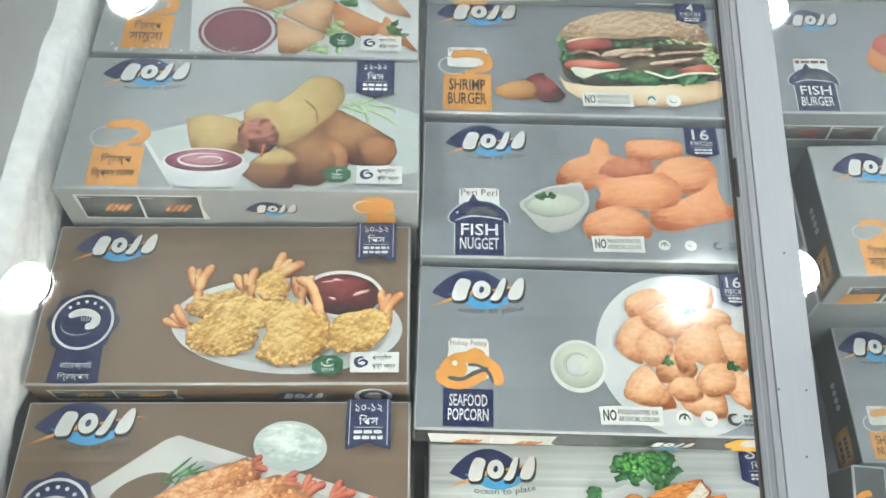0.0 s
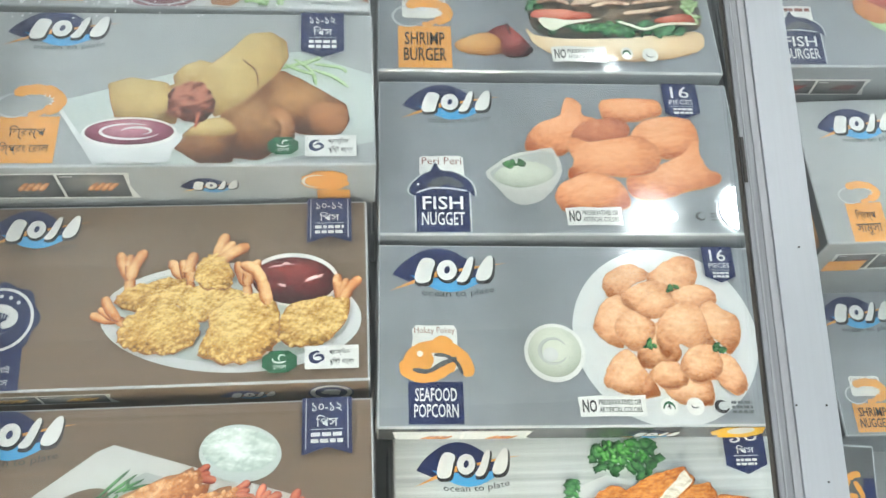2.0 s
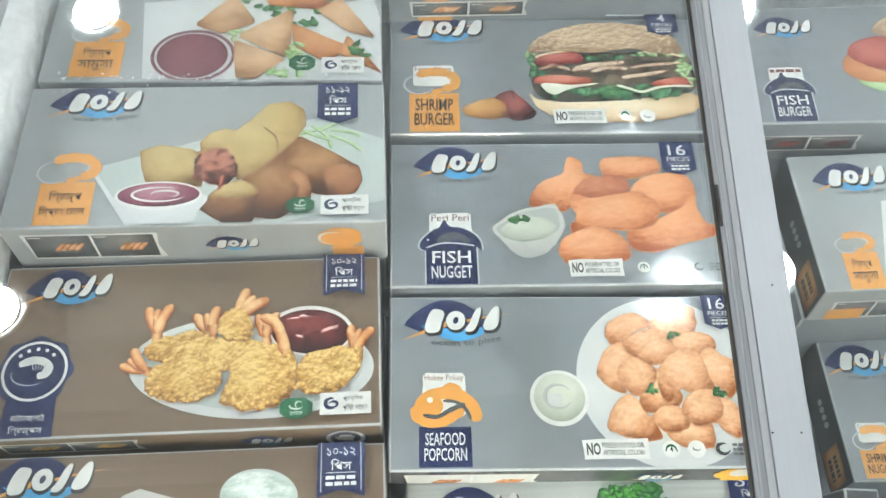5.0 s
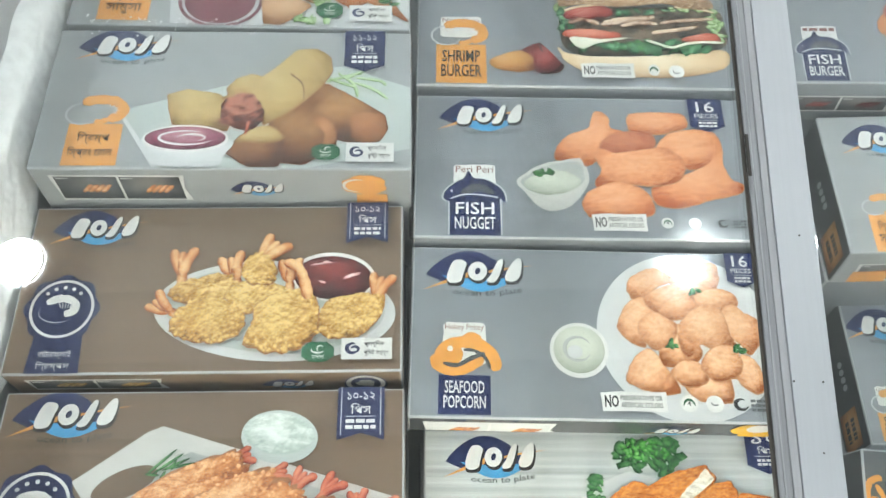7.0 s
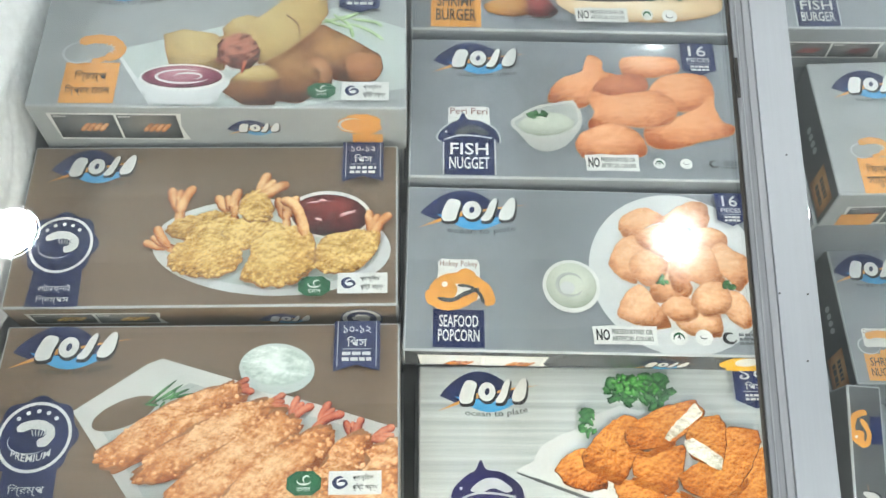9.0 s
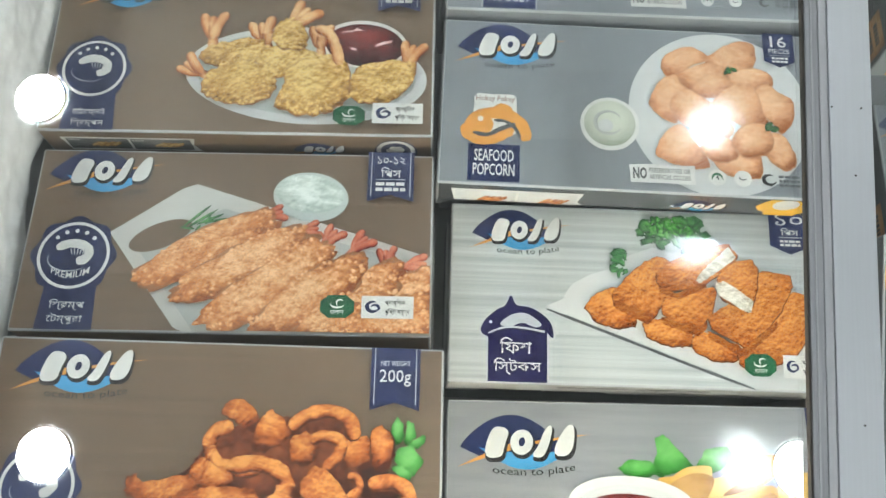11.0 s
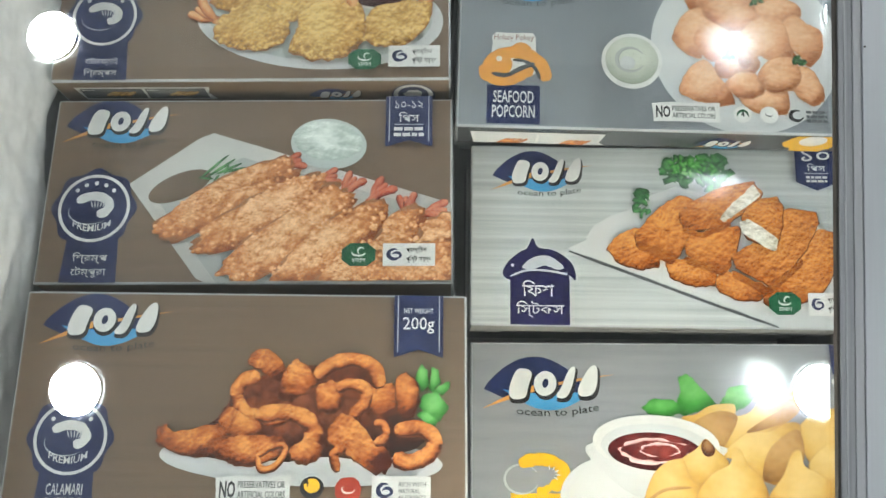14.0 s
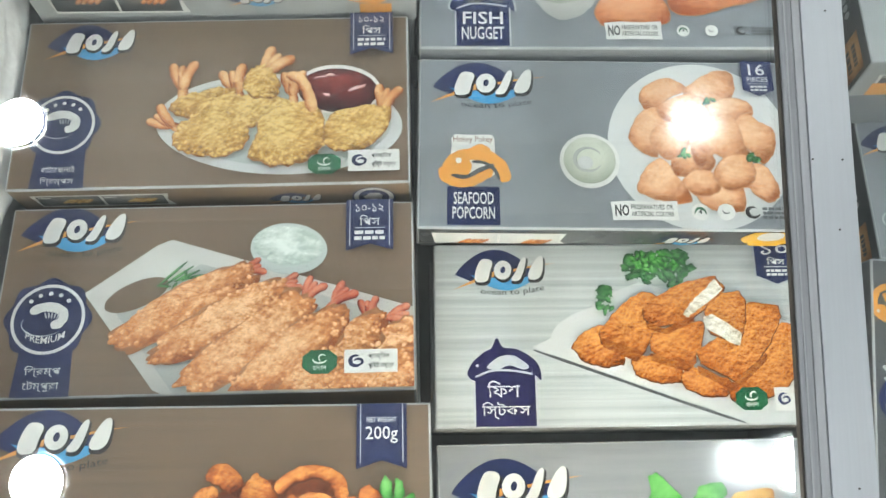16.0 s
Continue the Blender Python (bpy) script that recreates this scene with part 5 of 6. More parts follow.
tail(144.6, 48.3, 12.0, -20, "shrimp_tail_red")
tail(157.9, 55.2, 13.4, -60, "shrimp_tail_red")
tail(172.7, 58.1, 13.7, -50, "shrimp_tail_red")
tail(191.2, 66.9, 12.3, -100, "shrimp_tail_red")
tail(200.3, 67.2, 14.1, -15, "shrimp_tail_red")
stick("tempura_shrimp", 69.8, 73.4, 122.9, 42.3, 10.6, "orange_crumb", 0.2, 2.6, crumb=2.4)
stick("tempura_shrimp", 88.9, 82.0, 142.9, 51.3, 10.1, "orange_crumb", 0.2, 2.6, crumb=2.4)
stick("tempura_shrimp", 204.0, 80.4, 214.9, 76.5, 10.4, "orange_crumb", 0.2, 2.6, crumb=2.4)
stick("tempura_shrimp", 107.3, 96.2, 153.6, 62.2, 12.0, "orange_crumb", 0.2, 2.6, crumb=2.4)
stick("tempura_shrimp", 163.2, 99.6, 191.3, 71.8, 10.7, "orange_crumb", 0.2, 2.6, crumb=2.4)
stick("tempura_shrimp", 131.0, 100.7, 172.1, 68.9, 10.7, "orange_crumb", 0.2, 2.6, crumb=2.4)
stick("tempura_shrimp", 154.4, 103.4, 172.0, 95.7, 9.2, "orange_crumb", 0.2, 2.6, crumb=2.4)
stick("tempura_shrimp", 182.9, 103.2, 207.7, 91.8, 11.2, "orange_crumb", 0.2, 2.6, crumb=2.4)
stick("tempura_shrimp", 198.9, 105.8, 214.9, 99.2, 10.1, "orange_crumb", 0.2, 2.6, crumb=2.4)
halal(166.4, 89.7, 8.6, 6.1)
natural(178.7, 83.9, 205.2, 95.8)
ribbon(178.6, 0.5, 203.5, 30.5, 4, PIECES_BN("১০-১২"), True)
on("calamari")
oval("plate", 136.4, 79.6, 66.1, 12.0, "plate_white", 2, 0)
oval("plate_well", 136.3, 77.5, 59.2, 9.1, "plate_white", 2, 0)
logo(40.2, 14.7, 63.1)
badge(28.9, 70.3, 17.0, 15.4, 85.2, 42.0, 105.4, ("CALAMARI", "BITES"), True)
shape("plate_shadow", [(76.4, 75.1), (97.5, 59.6), (105.9, 46.0), (132.4, 36.0), (165.3, 38.3), (179.2, 47.7), (186.3, 58.5), (197.3, 67.8), (179.9, 78.6), (145.3, 78.9), (111.0, 80.5)], "calamari_dark", smooth=1, ragged=2.0)
shape("calamari_piece", [(108.8, 32.7), (112.9, 28.2), (119.7, 29.2), (127.6, 38.0), (127.4, 43.5), (121.3, 41.4), (113.4, 37.1), (110.0, 34.9)], "calamari_crumb", smooth=1, ragged=1.4)
shape("calamari_piece", [(125.0, 49.0), (127.0, 37.4), (132.2, 32.9), (139.6, 38.9), (141.5, 43.3), (135.8, 48.8), (129.2, 52.2)], "calamari_crumb", smooth=1, ragged=1.4)
shape("calamari_piece", [(141.9, 46.9), (147.7, 42.7), (154.7, 46.7), (152.9, 56.8), (144.3, 56.9)], "calamari_crumb", smooth=1, ragged=1.4)
shape("calamari_piece", [(169.6, 43.7), (179.2, 45.0), (181.1, 55.9), (172.7, 59.2), (165.9, 56.1)], "calamari_crumb", smooth=1, ragged=1.4)
tube("calamari_ring", [(115.0, 40.9), (107.1, 43.2), (104.6, 50.9), (109.4, 58.1), (120.3, 60.9), (129.6, 59.2)], 3.4, "calamari_crumb")
tube("calamari_ring", [(141.6, 41.1), (149.3, 34.9), (160.2, 32.5), (169.4, 36.8), (172.1, 45.6)], 3.6, "calamari_crumb")
tube("calamari_ring", [(152.0, 47.0), (157.8, 44.2), (165.6, 46.8), (164.7, 53.9), (158.4, 59.4)], 2.8, "calamari_crumb")
shape("calamari_piece", [(180.2, 42.2), (184.5, 38.3), (189.0, 43.5), (191.1, 51.7), (186.6, 59.6), (180.8, 56.4)], "calamari_crumb", smooth=1, ragged=1.2)
tube("calamari_ring", [(113.8, 59.9), (125.5, 57.6), (136.4, 60.2), (141.5, 66.5), (138.2, 75.6), (132.5, 78.2)], 3.9, "calamari_crumb")
shape("calamari_piece", [(97.3, 60.1), (101.2, 55.2), (109.5, 59.4), (116.7, 63.4), (118.7, 69.2), (110.4, 71.9), (102.3, 69.3), (98.1, 64.1)], "calamari_crumb", smooth=1, ragged=1.4)
shape("calamari_piece", [(69.0, 66.5), (72.7, 63.6), (75.6, 67.3), (88.7, 65.0), (98.6, 63.6), (103.4, 70.1), (101.9, 75.9), (87.1, 78.2), (76.4, 75.7), (70.4, 73.1)], "calamari_crumb", smooth=1, ragged=1.4)
shape("calamari_piece", [(97.2, 72.8), (107.5, 68.8), (120.8, 68.6), (128.1, 71.2), (124.6, 78.3), (113.7, 82.3), (103.1, 81.1), (97.1, 78.1)], "calamari_crumb", smooth=1, ragged=1.4)
shape("calamari_piece", [(130.5, 75.1), (139.5, 70.3), (145.6, 73.7), (143.2, 79.5), (135.3, 81.1)], "calamari_crumb", smooth=1, ragged=1.4)
tube("calamari_ring", [(115.8, 77.9), (117.8, 83.6), (123.8, 83.0), (128.5, 77.0), (127.7, 73.0), (121.7, 74.2), (115.8, 77.9)], 1.4, "calamari_crumb")
tube("calamari_ring", [(179.7, 66.1), (191.8, 64.9), (198.6, 70.2), (195.5, 77.1), (185.9, 80.4), (179.4, 77.8)], 3.6, "calamari_crumb")
shape("calamari_piece", [(149.2, 65.7), (154.6, 58.4), (163.9, 63.6), (169.5, 70.8), (177.2, 76.5), (176.3, 84.4), (169.4, 85.2), (162.6, 80.6), (155.8, 75.4), (149.8, 72.8)], "calamari_crumb", smooth=1, ragged=1.6)
tube("calamari_piece", [(156.8, 73.8), (151.6, 77.0), (153.5, 84.8)], 2.2, "calamari_crumb")
tube("calamari_piece", [(170.4, 72.1), (175.4, 68.8), (174.2, 63.5), (169.9, 63.0)], 2.0, "calamari_crumb")
shape("mint_leaf", [(189.0, 42.1), (191.4, 34.3), (195.0, 37.9), (195.6, 44.8), (192.4, 48.1)], "mint", ragged=0.9)
shape("mint_leaf", [(195.6, 46.1), (196.9, 35.9), (200.5, 37.0), (201.1, 44.1), (197.9, 48.0)], "mint", ragged=0.9)
shape("mint_leaf", [(197.0, 47.5), (205.2, 42.4), (206.1, 46.0), (201.7, 49.6)], "mint", ragged=0.9)
shape("mint_leaf", [(192.4, 49.8), (199.8, 48.0), (205.3, 55.6), (200.7, 62.4), (194.4, 59.0), (191.1, 55.2)], "mint", ragged=0.9)
shape("mint_leaf", [(189.8, 58.5), (194.4, 57.1), (200.7, 61.6), (198.6, 64.3), (193.1, 61.7)], "mint", ragged=0.9)
claim(97.7, 86.9, 132.2, 99.6)
oval("star_mark", 142.0, 92.3, 5.5, 5.0, "ink_black", 0, 0)
oval("star_mark", 142.0, 91.5, 3.7, 3.2, "ink_yellow", 0, 0)
words("4", 138.4, 87.5, 140.6, 92.0, "ink_black")
oval("red_mark", 158.8, 93.3, 6.2, 5.9, "ink_red", 0, 0.1)
hoop("stroke", 158.8, 92.9, 2.9, 1.8, 0.9, "ink_white", 10, 220, 0, 0)
natural(169.6, 87.1, 196.8, 100.0, True)
ribbon(178.5, 0.5, 202.4, 31.7, 4, [("NET WEIGHT", 0.2, 0.22, 0.8, 0.3), ("200g", 0.18, 0.36, 0.82, 0.62)], True)
on("fish_sticks")
shape("plate", [(54.9, 59.8), (83.0, 46.7), (101.1, 29.0), (117.2, 23.0), (214.9, 49.7), (211.6, 100.2), (184.0, 103.7), (176.3, 104.3)], "plate_white", None, "", 0, 0)
shape("plate_well", [(69.0, 60.1), (108.9, 33.9), (214.5, 55.7), (211.9, 95.3), (196.0, 96.6)], "plate_white", None, "", 1, 0)
# the pictured plate's shadow line, printed dark under its lower rim
tube("plate_rim_shadow", [(55.5, 61.4), (95.0, 75.6), (135.0, 90.2), (172.0, 103.0)], 0.8, "ink_shade")
logo(41.2, 15.9, 58.9)
creature_tag(22.4, 74.2, 55.6, 103.4, [("িফশ", 0.2, 0.14, 0.74, 0.45), ("িস্টকস", 0.1, 0.54, 0.9, 0.86)], "ink_violet", "ink_white", "fish", "")
leaves("parsley", 118.0, 14.0, 10.0, 8.0, 26, 3.6, "herb", 5)
leaves("parsley", 136.0, 14.0, 12.0, 10.0, 36, 3.6, "herb", 15)
leaves("parsley", 128.0, 10.0, 16.0, 7.0, 30, 2.2, "mint", 25)
leaves("parsley", 97.1, 33.1, 4.4, 7.8, 22, 2.6, "herb", 6)
shape("fish_stick", [(76.4, 59.9), (83.0, 52.2), (92.8, 47.4), (106.1, 60.9), (105.3, 69.8), (95.5, 71.6), (82.7, 68.6)], "stick_crumb", ragged=1.0)
shape("fish_stick", [(92.7, 51.3), (106.1, 36.1), (119.4, 28.5), (128.1, 32.3), (122.5, 54.0), (115.7, 65.3), (102.2, 63.3), (93.6, 58.6)], "stick_crumb", ragged=1.0)
shape("fish_stick", [(109.5, 67.4), (121.6, 64.9), (137.6, 70.7), (136.3, 80.5), (124.3, 80.8), (111.6, 76.1)], "stick_crumb", ragged=1.0)
shape("fish_stick", [(120.5, 57.3), (124.6, 51.6), (152.2, 46.1), (150.0, 60.0), (142.1, 70.6), (129.5, 69.3), (121.6, 62.9)], "stick_crumb", ragged=1.0)
shape("fish_stick", [(136.7, 76.6), (141.4, 71.0), (163.8, 79.3), (161.8, 88.1), (149.8, 88.3), (138.7, 83.7)], "stick_crumb", ragged=1.0)
shape("fish_stick", [(162.3, 83.2), (168.0, 79.2), (195.6, 46.8), (210.2, 50.5), (208.3, 65.4), (194.1, 85.9), (172.1, 93.4), (163.3, 89.7)], "stick_crumb", ragged=1.0)
shape("fish_stick", [(146.9, 63.4), (164.3, 51.5), (178.2, 35.5), (195.2, 37.2), (196.4, 44.1), (185.6, 63.2), (167.9, 80.9), (148.9, 70.5)], "stick_crumb", ragged=1.0)
shape("fish_stick", [(117.8, 39.2), (124.2, 32.4), (142.5, 23.9), (160.8, 19.8), (166.0, 28.1), (151.7, 40.8), (138.4, 47.0), (122.0, 49.7), (118.3, 44.8)], "stick_crumb", ragged=1.0)
shape("fish_stick", [(152.4, 40.8), (162.0, 30.9), (173.6, 28.3), (177.2, 34.5), (175.7, 46.3), (171.1, 60.2), (154.5, 52.3)], "stick_crumb", ragged=1.0)
shape("fish_flesh", [(140.2, 42.0), (147.1, 34.2), (160.7, 21.8), (164.7, 28.1), (154.2, 36.7), (142.4, 44.3)], "fish_flesh", ragged=0.9)
shape("fish_flesh", [(151.6, 44.1), (156.6, 42.0), (173.1, 52.9), (172.1, 60.9), (165.7, 58.4), (153.0, 50.0)], "fish_flesh", ragged=0.9)
for a in ([(93.0, 55.0), (112.5, 61.5), (116.5, 65.0), (112.0, 69.0), (94.0, 60.5)], [(146.0, 71.0), (166.5, 81.5), (186.0, 64.0), (186.0, 68.5), (166.0, 86.0), (146.5, 76.0)],
          [(119.0, 47.0), (129.5, 50.5), (146.0, 43.5), (147.0, 46.5), (130.0, 54.0), (119.0, 50.0)], [(120.0, 64.0), (140.5, 70.5), (146.0, 66.0), (146.0, 70.0), (140.5, 75.0), (120.5, 68.5)]):
    shape("stick_side", a, "stick_side", ragged=0.5)
halal(174.8, 89.9, 8.9, 6.3)
natural(187.7, 83.8, 211.5, 96.6)
ribbon(184.8, 0.5, 208.6, 25.3, -5, [("১০", 0.16, 0.04, 0.84, 0.3), ("িপস", 0.28, 0.36, 0.72, 0.54), ("_", 0.2, 0.58, 0.8, 0.6), ("-", 0.25, 0.64, 0.75, 0.82)])
on("fish_sticks", True)
plank("front_panel", 1.2, 1.0, 213.0, 38.5, "ink_white", None, "white printed front panel")
side_strip(17.5, 28.6, 98.0, 80.1, "stick_crumb")
bars(62.0, 6.0, 150.0, 12.0, 2, "ink_black")
on("dumpling")
logo(44.5, 24.6, 75.4)
creature_tag(21.9, 84.3, 53.1, 108.9, [("SHRIMP", 0.08, 0.28, 0.92, 0.58)], "ink_yellow", "ink_black", "shrimp", "")
oval("plate", 78.0, 86.3, 29.0, 21.9, "plate_white", 0, 0)
shape("mint_leaf", [(117.3, 19.9), (123.0, 17.8), (129.0, 24.6), (134.9, 31.1), (138.3, 36.5), (127.8, 39.2), (118.1, 41.9), (115.3, 36.1), (118.4, 28.0)], "mint", ragged=0.9)
shape("mint_leaf", [(139.7, 35.2), (145.0, 26.1), (151.6, 24.1), (158.7, 24.0), (160.7, 29.8), (155.3, 35.7), (148.6, 39.0)], "mint", ragged=0.9)
shape("mint_leaf", [(96.0, 37.0), (102.7, 32.1), (115.4, 33.6), (118.8, 40.0), (108.4, 42.6), (99.0, 40.8)], "mint", ragged=0.9)
shape("dumpling", [(118.0, 43.2), (126.1, 40.8), (134.5, 35.9), (147.4, 35.1), (148.4, 41.5), (156.6, 38.9), (163.8, 30.8), (170.4, 29.1), (185.3, 28.2), (181.4, 40.2), (165.1, 49.9), (151.9, 55.4), (138.5, 64.3), (129.9, 53.5)], "dumpling_dough", smooth=1)
shape("dumpling_fold", [(123.5, 46.3), (137.5, 39.1), (148.7, 41.5), (144.7, 51.7), (136.2, 61.9), (129.9, 54.1)], "dumpling_fold", smooth=1)
shape("dumpling_fold", [(153.0, 50.7), (167.6, 41.0), (184.2, 32.1), (181.4, 40.5), (168.5, 47.4)], "dumpling_fold", smooth=1)
shape("dumpling", [(181.0, 49.7), (191.6, 40.1), (207.0, 39.3), (203.3, 68.2), (188.3, 68.4), (183.1, 59.1)], "dumpling_dough", smooth=1)
shape("dumpling", [(138.0, 63.4), (152.3, 51.7), (165.1, 50.2), (176.7, 45.0), (183.1, 48.1), (177.2, 67.0), (188.7, 70.5), (180.7, 80.7), (159.4, 75.8), (144.7, 65.2)], "dumpling_dough", smooth=1)
shape("dumpling_fold", [(159.8, 71.2), (165.8, 58.4), (181.1, 48.8), (183.1, 64.4), (172.5, 75.3), (161.1, 77.0)], "dumpling_fold", smooth=1)
shape("dumpling", [(185.3, 67.5), (195.9, 57.4), (205.0, 55.1), (201.4, 83.5), (190.3, 77.5)], "dumpling_dough", smooth=1)
shape("sauce_bowl", [(68.0, 56.8), (137.3, 58.0), (134.0, 67.2), (123.4, 75.6), (107.0, 72.7), (92.9, 86.0), (72.0, 71.7)], "plate_white", None, "", 1, 0)
oval("bowl_rim", 102.7, 57.0, 34.9, 15.5, "ink_white", 3, 0)
oval("bowl_inside", 102.5, 59.1, 30.3, 12.8, "plate_white", 3, 0)
oval("sauce", 101.9, 61.5, 26.0, 10.4, "red_sauce", 3, 0)
hoop("swirl", 101.9, 61.2, 18.5, 6.4, 2.0, "glint", 10, 330, 0, 0.6)
hoop("swirl", 104.5, 60.8, 10.1, 3.4, 1.7, "glint", 100, 420, 0, 0.6)
shape("dumpling", [(114.7, 66.8), (124.7, 59.8), (129.9, 54.4), (134.8, 59.7), (141.4, 67.4), (133.9, 74.2), (123.6, 82.9), (119.0, 73.2)], "dumpling_dough", smooth=1)
shape("dumpling_tip", [(127.6, 58.8), (129.8, 54.7), (134.2, 58.8), (133.0, 62.5), (129.2, 62.9)], "pastry_dark", smooth=2)
shape("dumpling", [(90.8, 101.3), (98.4, 77.1), (106.8, 67.8), (116.4, 65.8), (119.5, 75.3), (125.8, 82.3), (123.8, 100.9), (115.9, 115.6), (94.6, 115.9)], "dumpling_dough", smooth=1)
tube("dumpling_fold", [(95.6, 88.1), (105.9, 81.9), (120.0, 80.5)], 0.8, "dumpling_fold")
shape("dumpling", [(123.5, 103.8), (122.7, 85.9), (131.5, 73.7), (142.0, 68.0), (144.6, 59.9), (148.3, 60.5), (151.4, 67.9), (158.5, 75.5), (161.2, 89.1), (154.8, 106.4), (137.5, 112.4)], "dumpling_dough", smooth=1)
shape("dumpling", [(161.3, 103.4), (161.5, 86.1), (170.5, 73.8), (176.5, 62.0), (181.3, 60.7), (182.6, 68.7), (191.4, 73.6), (200.2, 83.5), (197.8, 107.3), (177.0, 113.4)], "dumpling_dough", smooth=1)
ribbon(204.2, 0.5, 219.4, 22.7, -5, PIECES_EN("15"))
leaves("scuff", 208.0, 26.0, 5.0, 30.0, 26, 1.5, "ink_white", 31)
on("samosa")
shape("tray", [(56.3, 32.8), (206.1, 15.2), (213.3, 46.1), (216.2, 63.5), (215.7, 107.9), (63.6, 101.6)], "plate_white", None, "", 0, 0)
logo(43.2, 12.6, 60.2)
creature_tag(17.7, 69.2, 49.3, 100.1, [("িশ্রম্প", 0.2, 0.18, 0.76, 0.48), ("সামুসা", 0.14, 0.52, 0.84, 0.84)], "ink_orange", "ink_black", "shrimp", "")
oval("sauce_bowl", 93.3, 82.1, 26.8, 23.5, "ink_grey", 0, 0)
hoop("bowl_edge", 93.3, 82.1, 25.6, 21.9, 2.2, "maroon_sauce", 0, 360, 0, 0)
oval("sauce", 92.9, 82.1, 22.4, 19.7, "maroon_sauce", 0, 0)
leaves("herb_leaf", 149.7, 40.2, 41.5, 14.8, 26, 4.1, "herb", 2)
shape("samosa_piece", [(91.4, 54.7), (115.4, 24.6), (131.8, 51.9), (110.4, 63.3)], "samosa_pastry", None, "", 0, 0.3)
shape("samosa_piece", [(130.7, 18.5), (182.8, 32.7), (170.4, 39.6), (139.1, 35.7)], "samosa_orange", None, "", 0, 0.3)
shape("samosa_piece", [(170.5, 40.2), (187.0, 28.2), (210.0, 66.4), (191.6, 60.6)], "samosa_pastry", None, "", 0, 0.3)
shape("samosa_piece", [(118.6, 64.7), (155.8, 37.8), (154.3, 85.1)], "samosa_pastry", None, "", 0, 0.3)
shape("samosa_piece", [(153.9, 51.9), (194.8, 75.3), (177.9, 88.5), (157.4, 74.6)], "samosa_orange", None, "", 0, 0.3)
shape("samosa_piece", [(117.8, 67.5), (152.9, 85.1), (133.2, 102.9), (121.5, 102.0)], "samosa_pastry", None, "", 0, 0.3)
shape("samosa_piece", [(191.6, 63.5), (214.8, 99.4), (201.9, 91.3), (185.7, 80.3)], "samosa_orange", None, "", 0, 0.3)
leaves("herb_leaf", 157.4, 76.0, 4.0, 8.3, 8, 3.2, "salad", 4)
leaves("herb_leaf", 150.6, 99.0, 11.8, 3.2, 8, 3.5, "salad", 5)
leaves("herb_leaf", 118.6, 64.7, 6.0, 4.5, 7, 2.8, "salad", 6)
leaves("herb_leaf", 199.8, 77.6, 5.1, 13.9, 8, 3.6, "herb", 8)
halal(163.0, 89.7, 8.3, 6.5)
natural(175.4, 85.0, 202.5, 98.7)
ribbon(180.4, 0.5, 205.2, 31.2, -5, PIECES_BN("১১-১২"))
on("fish_burger")
logo(40.8, 19.6, 47.3, False)
creature_tag(19.3, 76.9, 46.7, 102.2, [("FISH", 0.12, 0.15, 0.88, 0.47), ("BURGER", 0.1, 0.53, 0.9, 0.85)], "ink_navy", "ink_white", "fish", "-")
shape("lettuce", [(80.0, 66.0), (100.0, 70.0), (120.0, 74.0), (118.0, 82.0), (98.0, 80.0), (84.0, 74.0)], "salad", smooth=1, ragged=1.6)
shape("fish_patty", [(72.0, 58.0), (78.0, 46.0), (92.0, 50.0), (112.0, 64.0), (126.0, 68.0), (124.0, 76.0), (98.0, 72.0), (80.0, 68.0)], "samosa_orange", smooth=1, ragged=0.8)
shape("sauce", [(78.0, 46.0), (86.0, 34.0), (104.0, 30.0), (128.0, 34.0), (132.0, 62.0), (112.0, 64.0), (92.0, 58.0)], "tomato", smooth=1, ragged=0.5)
shape("bun_top", [(100.0, 26.0), (108.0, 14.0), (130.0, 8.0), (150.0, 14.0), (146.0, 30.0), (120.0, 32.0)], "bun", smooth=1, ragged=0.4)
on("fish_burger", True)
side_strip(11.3, 13.4, 80.7, 30.2, "red_sauce")
on("far_samosa")
shape("tray", [(52.8, 39.0), (87.7, 38.1), (78.5, 107.3), (37.6, 105.1)], "plate_white", None, "", 0, 0)
logo(40.3, 19.4, 57.5)
creature_tag(16.4, 76.8, 38.5, 103.6, [("িশ্রম্প", 0.2, 0.18, 0.76, 0.48), ("সামুসা", 0.14, 0.52, 0.84, 0.84)], "ink_orange", "ink_black", "shrimp", "")
on("far_samosa", True)
side_strip(10.5, 14.5, 64.8, 37.0, "red_sauce")
plank("tag_panel", 10.0, 24.0, 34.0, 38.0, "ink_orange")
on("far_nugget")
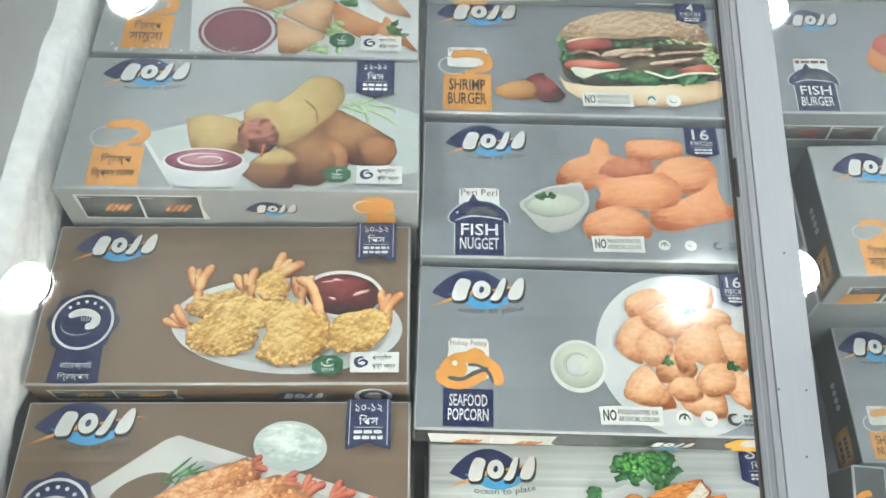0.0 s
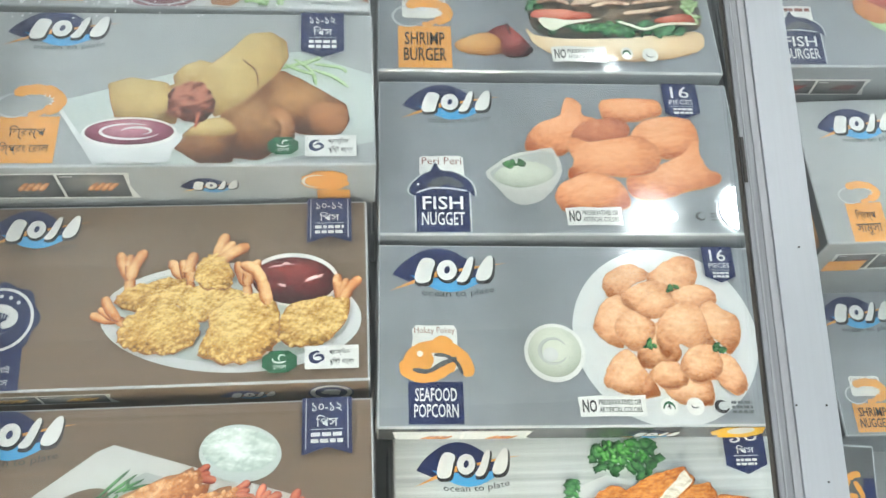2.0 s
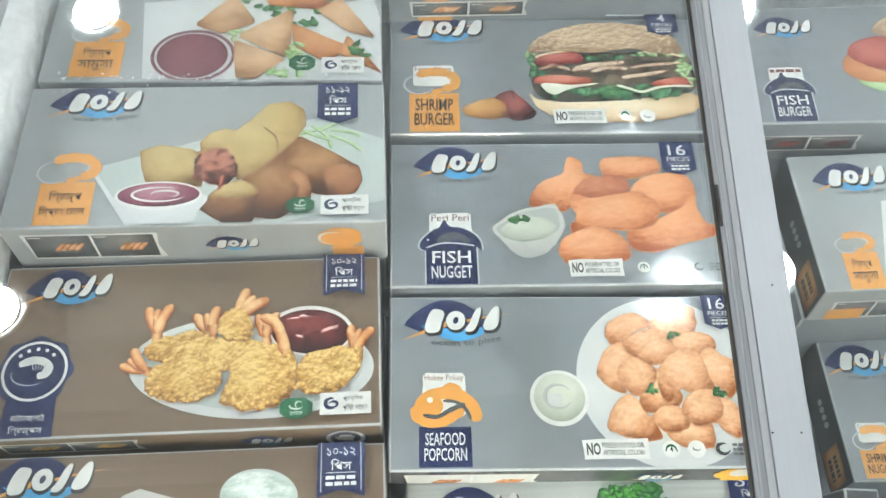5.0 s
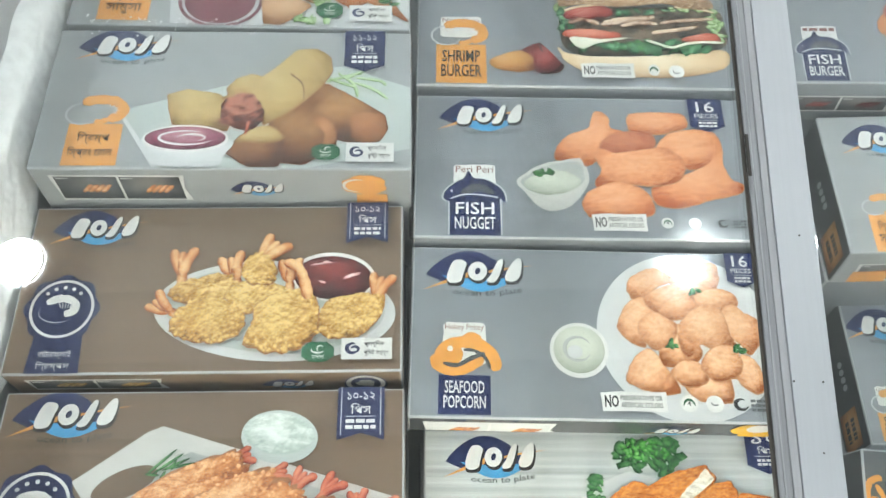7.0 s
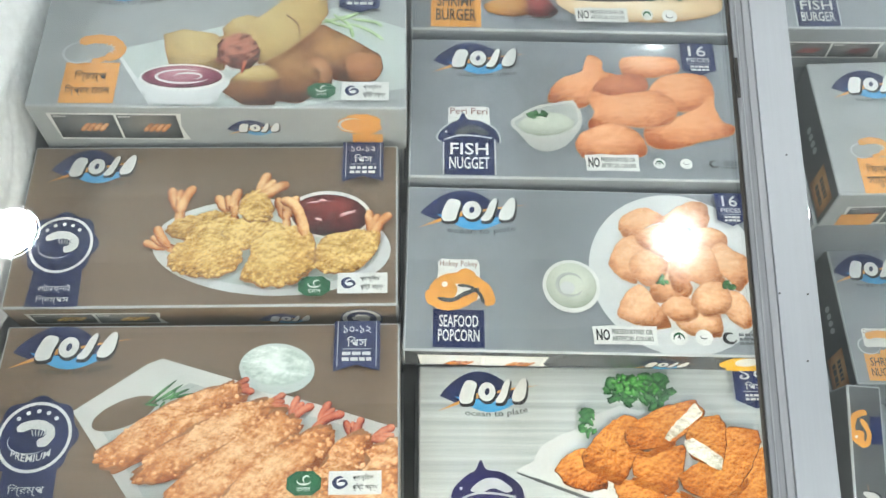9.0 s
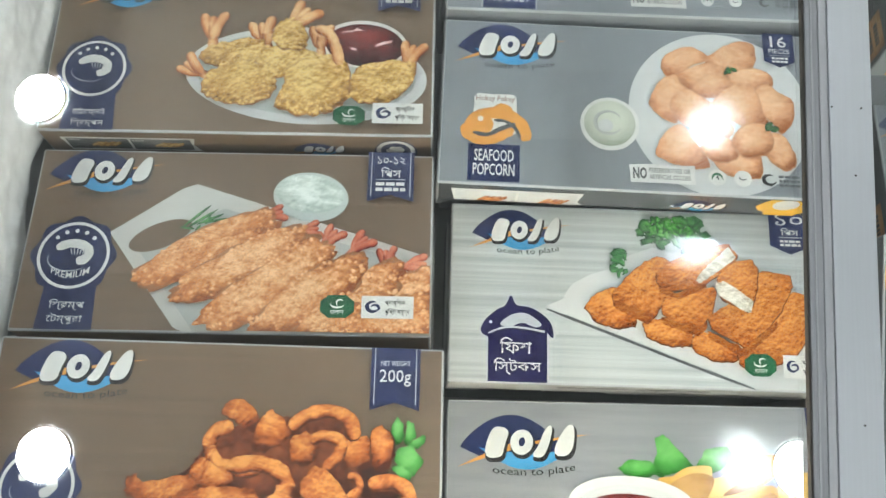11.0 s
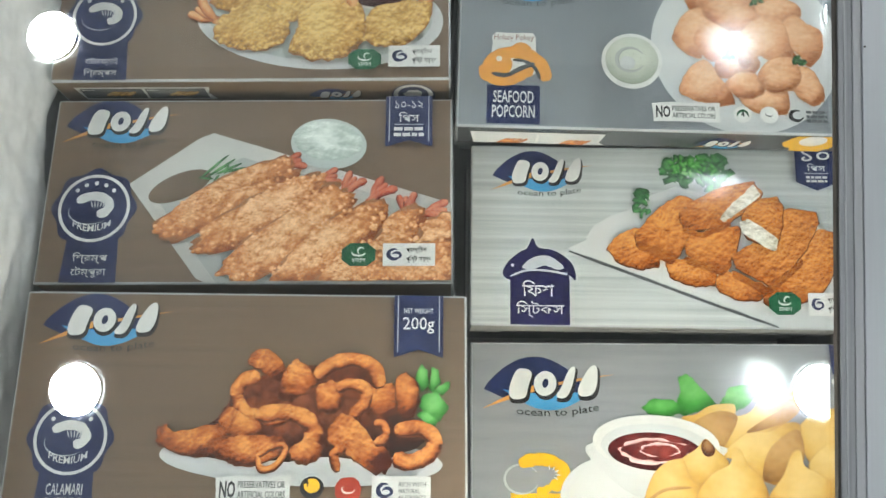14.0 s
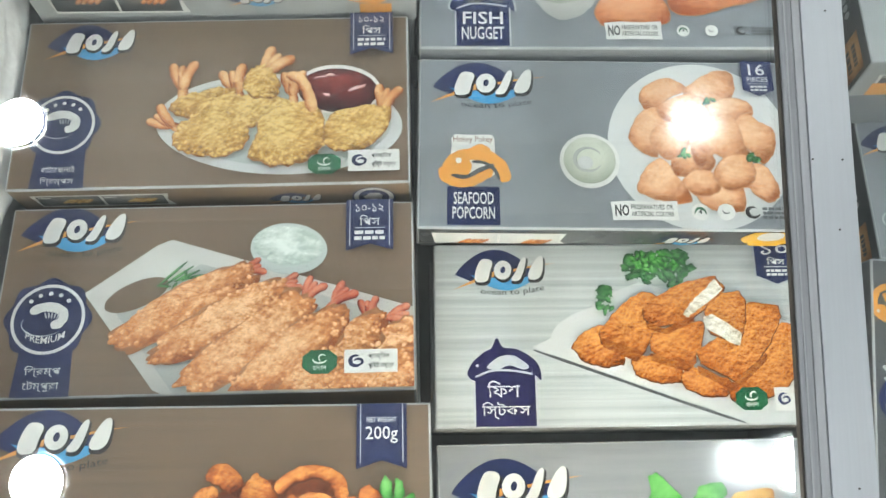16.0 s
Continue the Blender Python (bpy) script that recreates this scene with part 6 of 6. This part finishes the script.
logo(29.0, 20.3, 57.3)
creature_tag(8.6, 82.7, 32.4, 101.6, [("SHRIMP", 0.12, 0.15, 0.88, 0.47), ("NUGGET", 0.1, 0.53, 0.9, 0.85)], "ink_orange", "ink_black", "shrimp", "Crunchy Crunchy")
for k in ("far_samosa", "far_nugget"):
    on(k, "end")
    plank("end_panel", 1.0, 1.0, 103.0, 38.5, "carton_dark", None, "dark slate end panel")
    for i in range(4):
        oval("logo_blob", 42 + 5.6 * i, 19.0 - 0.4 * i, 2.2, 3.6, "ink_grey", 12)
    plank("end_tag", 74.0, 10.0, 100.0, 36.0, "wedge", None, "brown-orange product tag")
    bars(80.0, 14.0, 95.0, 32.0, 2, "ink_black", None, 4)
on("behind", True)
creature_tag(20.0, 20.0, 44.0, 38.0, [], "ink_orange", "ink_black", "shrimp")
side_strip(14.0, 6.0, 96.0, 20.0)
on("upright", True)
logo(138.0, 11.0, 40.0, False)
creature_tag(180.0, 12.0, 196.0, 18.5, [], "ink_navy", "ink_white", "curl")


# frost flecks on the board edges
rng = random.Random(5)
bm = bmesh.new()
for i in range(90):
    k = "samosa" if i < 70 else "roll"
    m = BOX[k].matrix_basis
    u = rng.choice((rng.uniform(10, 60), rng.uniform(66, 120), rng.uniform(0, 200)))
    x, y = u / 1000 - BW / 2, (-BH / 2 + abs(rng.gauss(0, 0.0035))) if i < 70 else (BH / 2 - abs(rng.gauss(0, 0.004)))
    s = rng.uniform(0.0003, 0.0012)
    q = [m @ Vector((x + s * rng.uniform(0.5, 1.2) * math.cos(a), y + s * rng.uniform(0.5, 1.2) * math.sin(a), 0.0012 + s * rng.uniform(0, 0.6))) for a in (0.2, 1.7, 3.1, 4.6)]
    top = bm.verts.new(sum(q, Vector()) / 4 + Vector((0, 0, s * 0.7)))
    vs = [bm.verts.new(p) for p in q]
    for j in range(4):
        bm.faces.new((vs[j], vs[(j + 1) % 4], top))
tagged(part("frost_flecks", bm, "frost"), "white frost flecks scattered along the carton edges", "frost", kind="stuff")
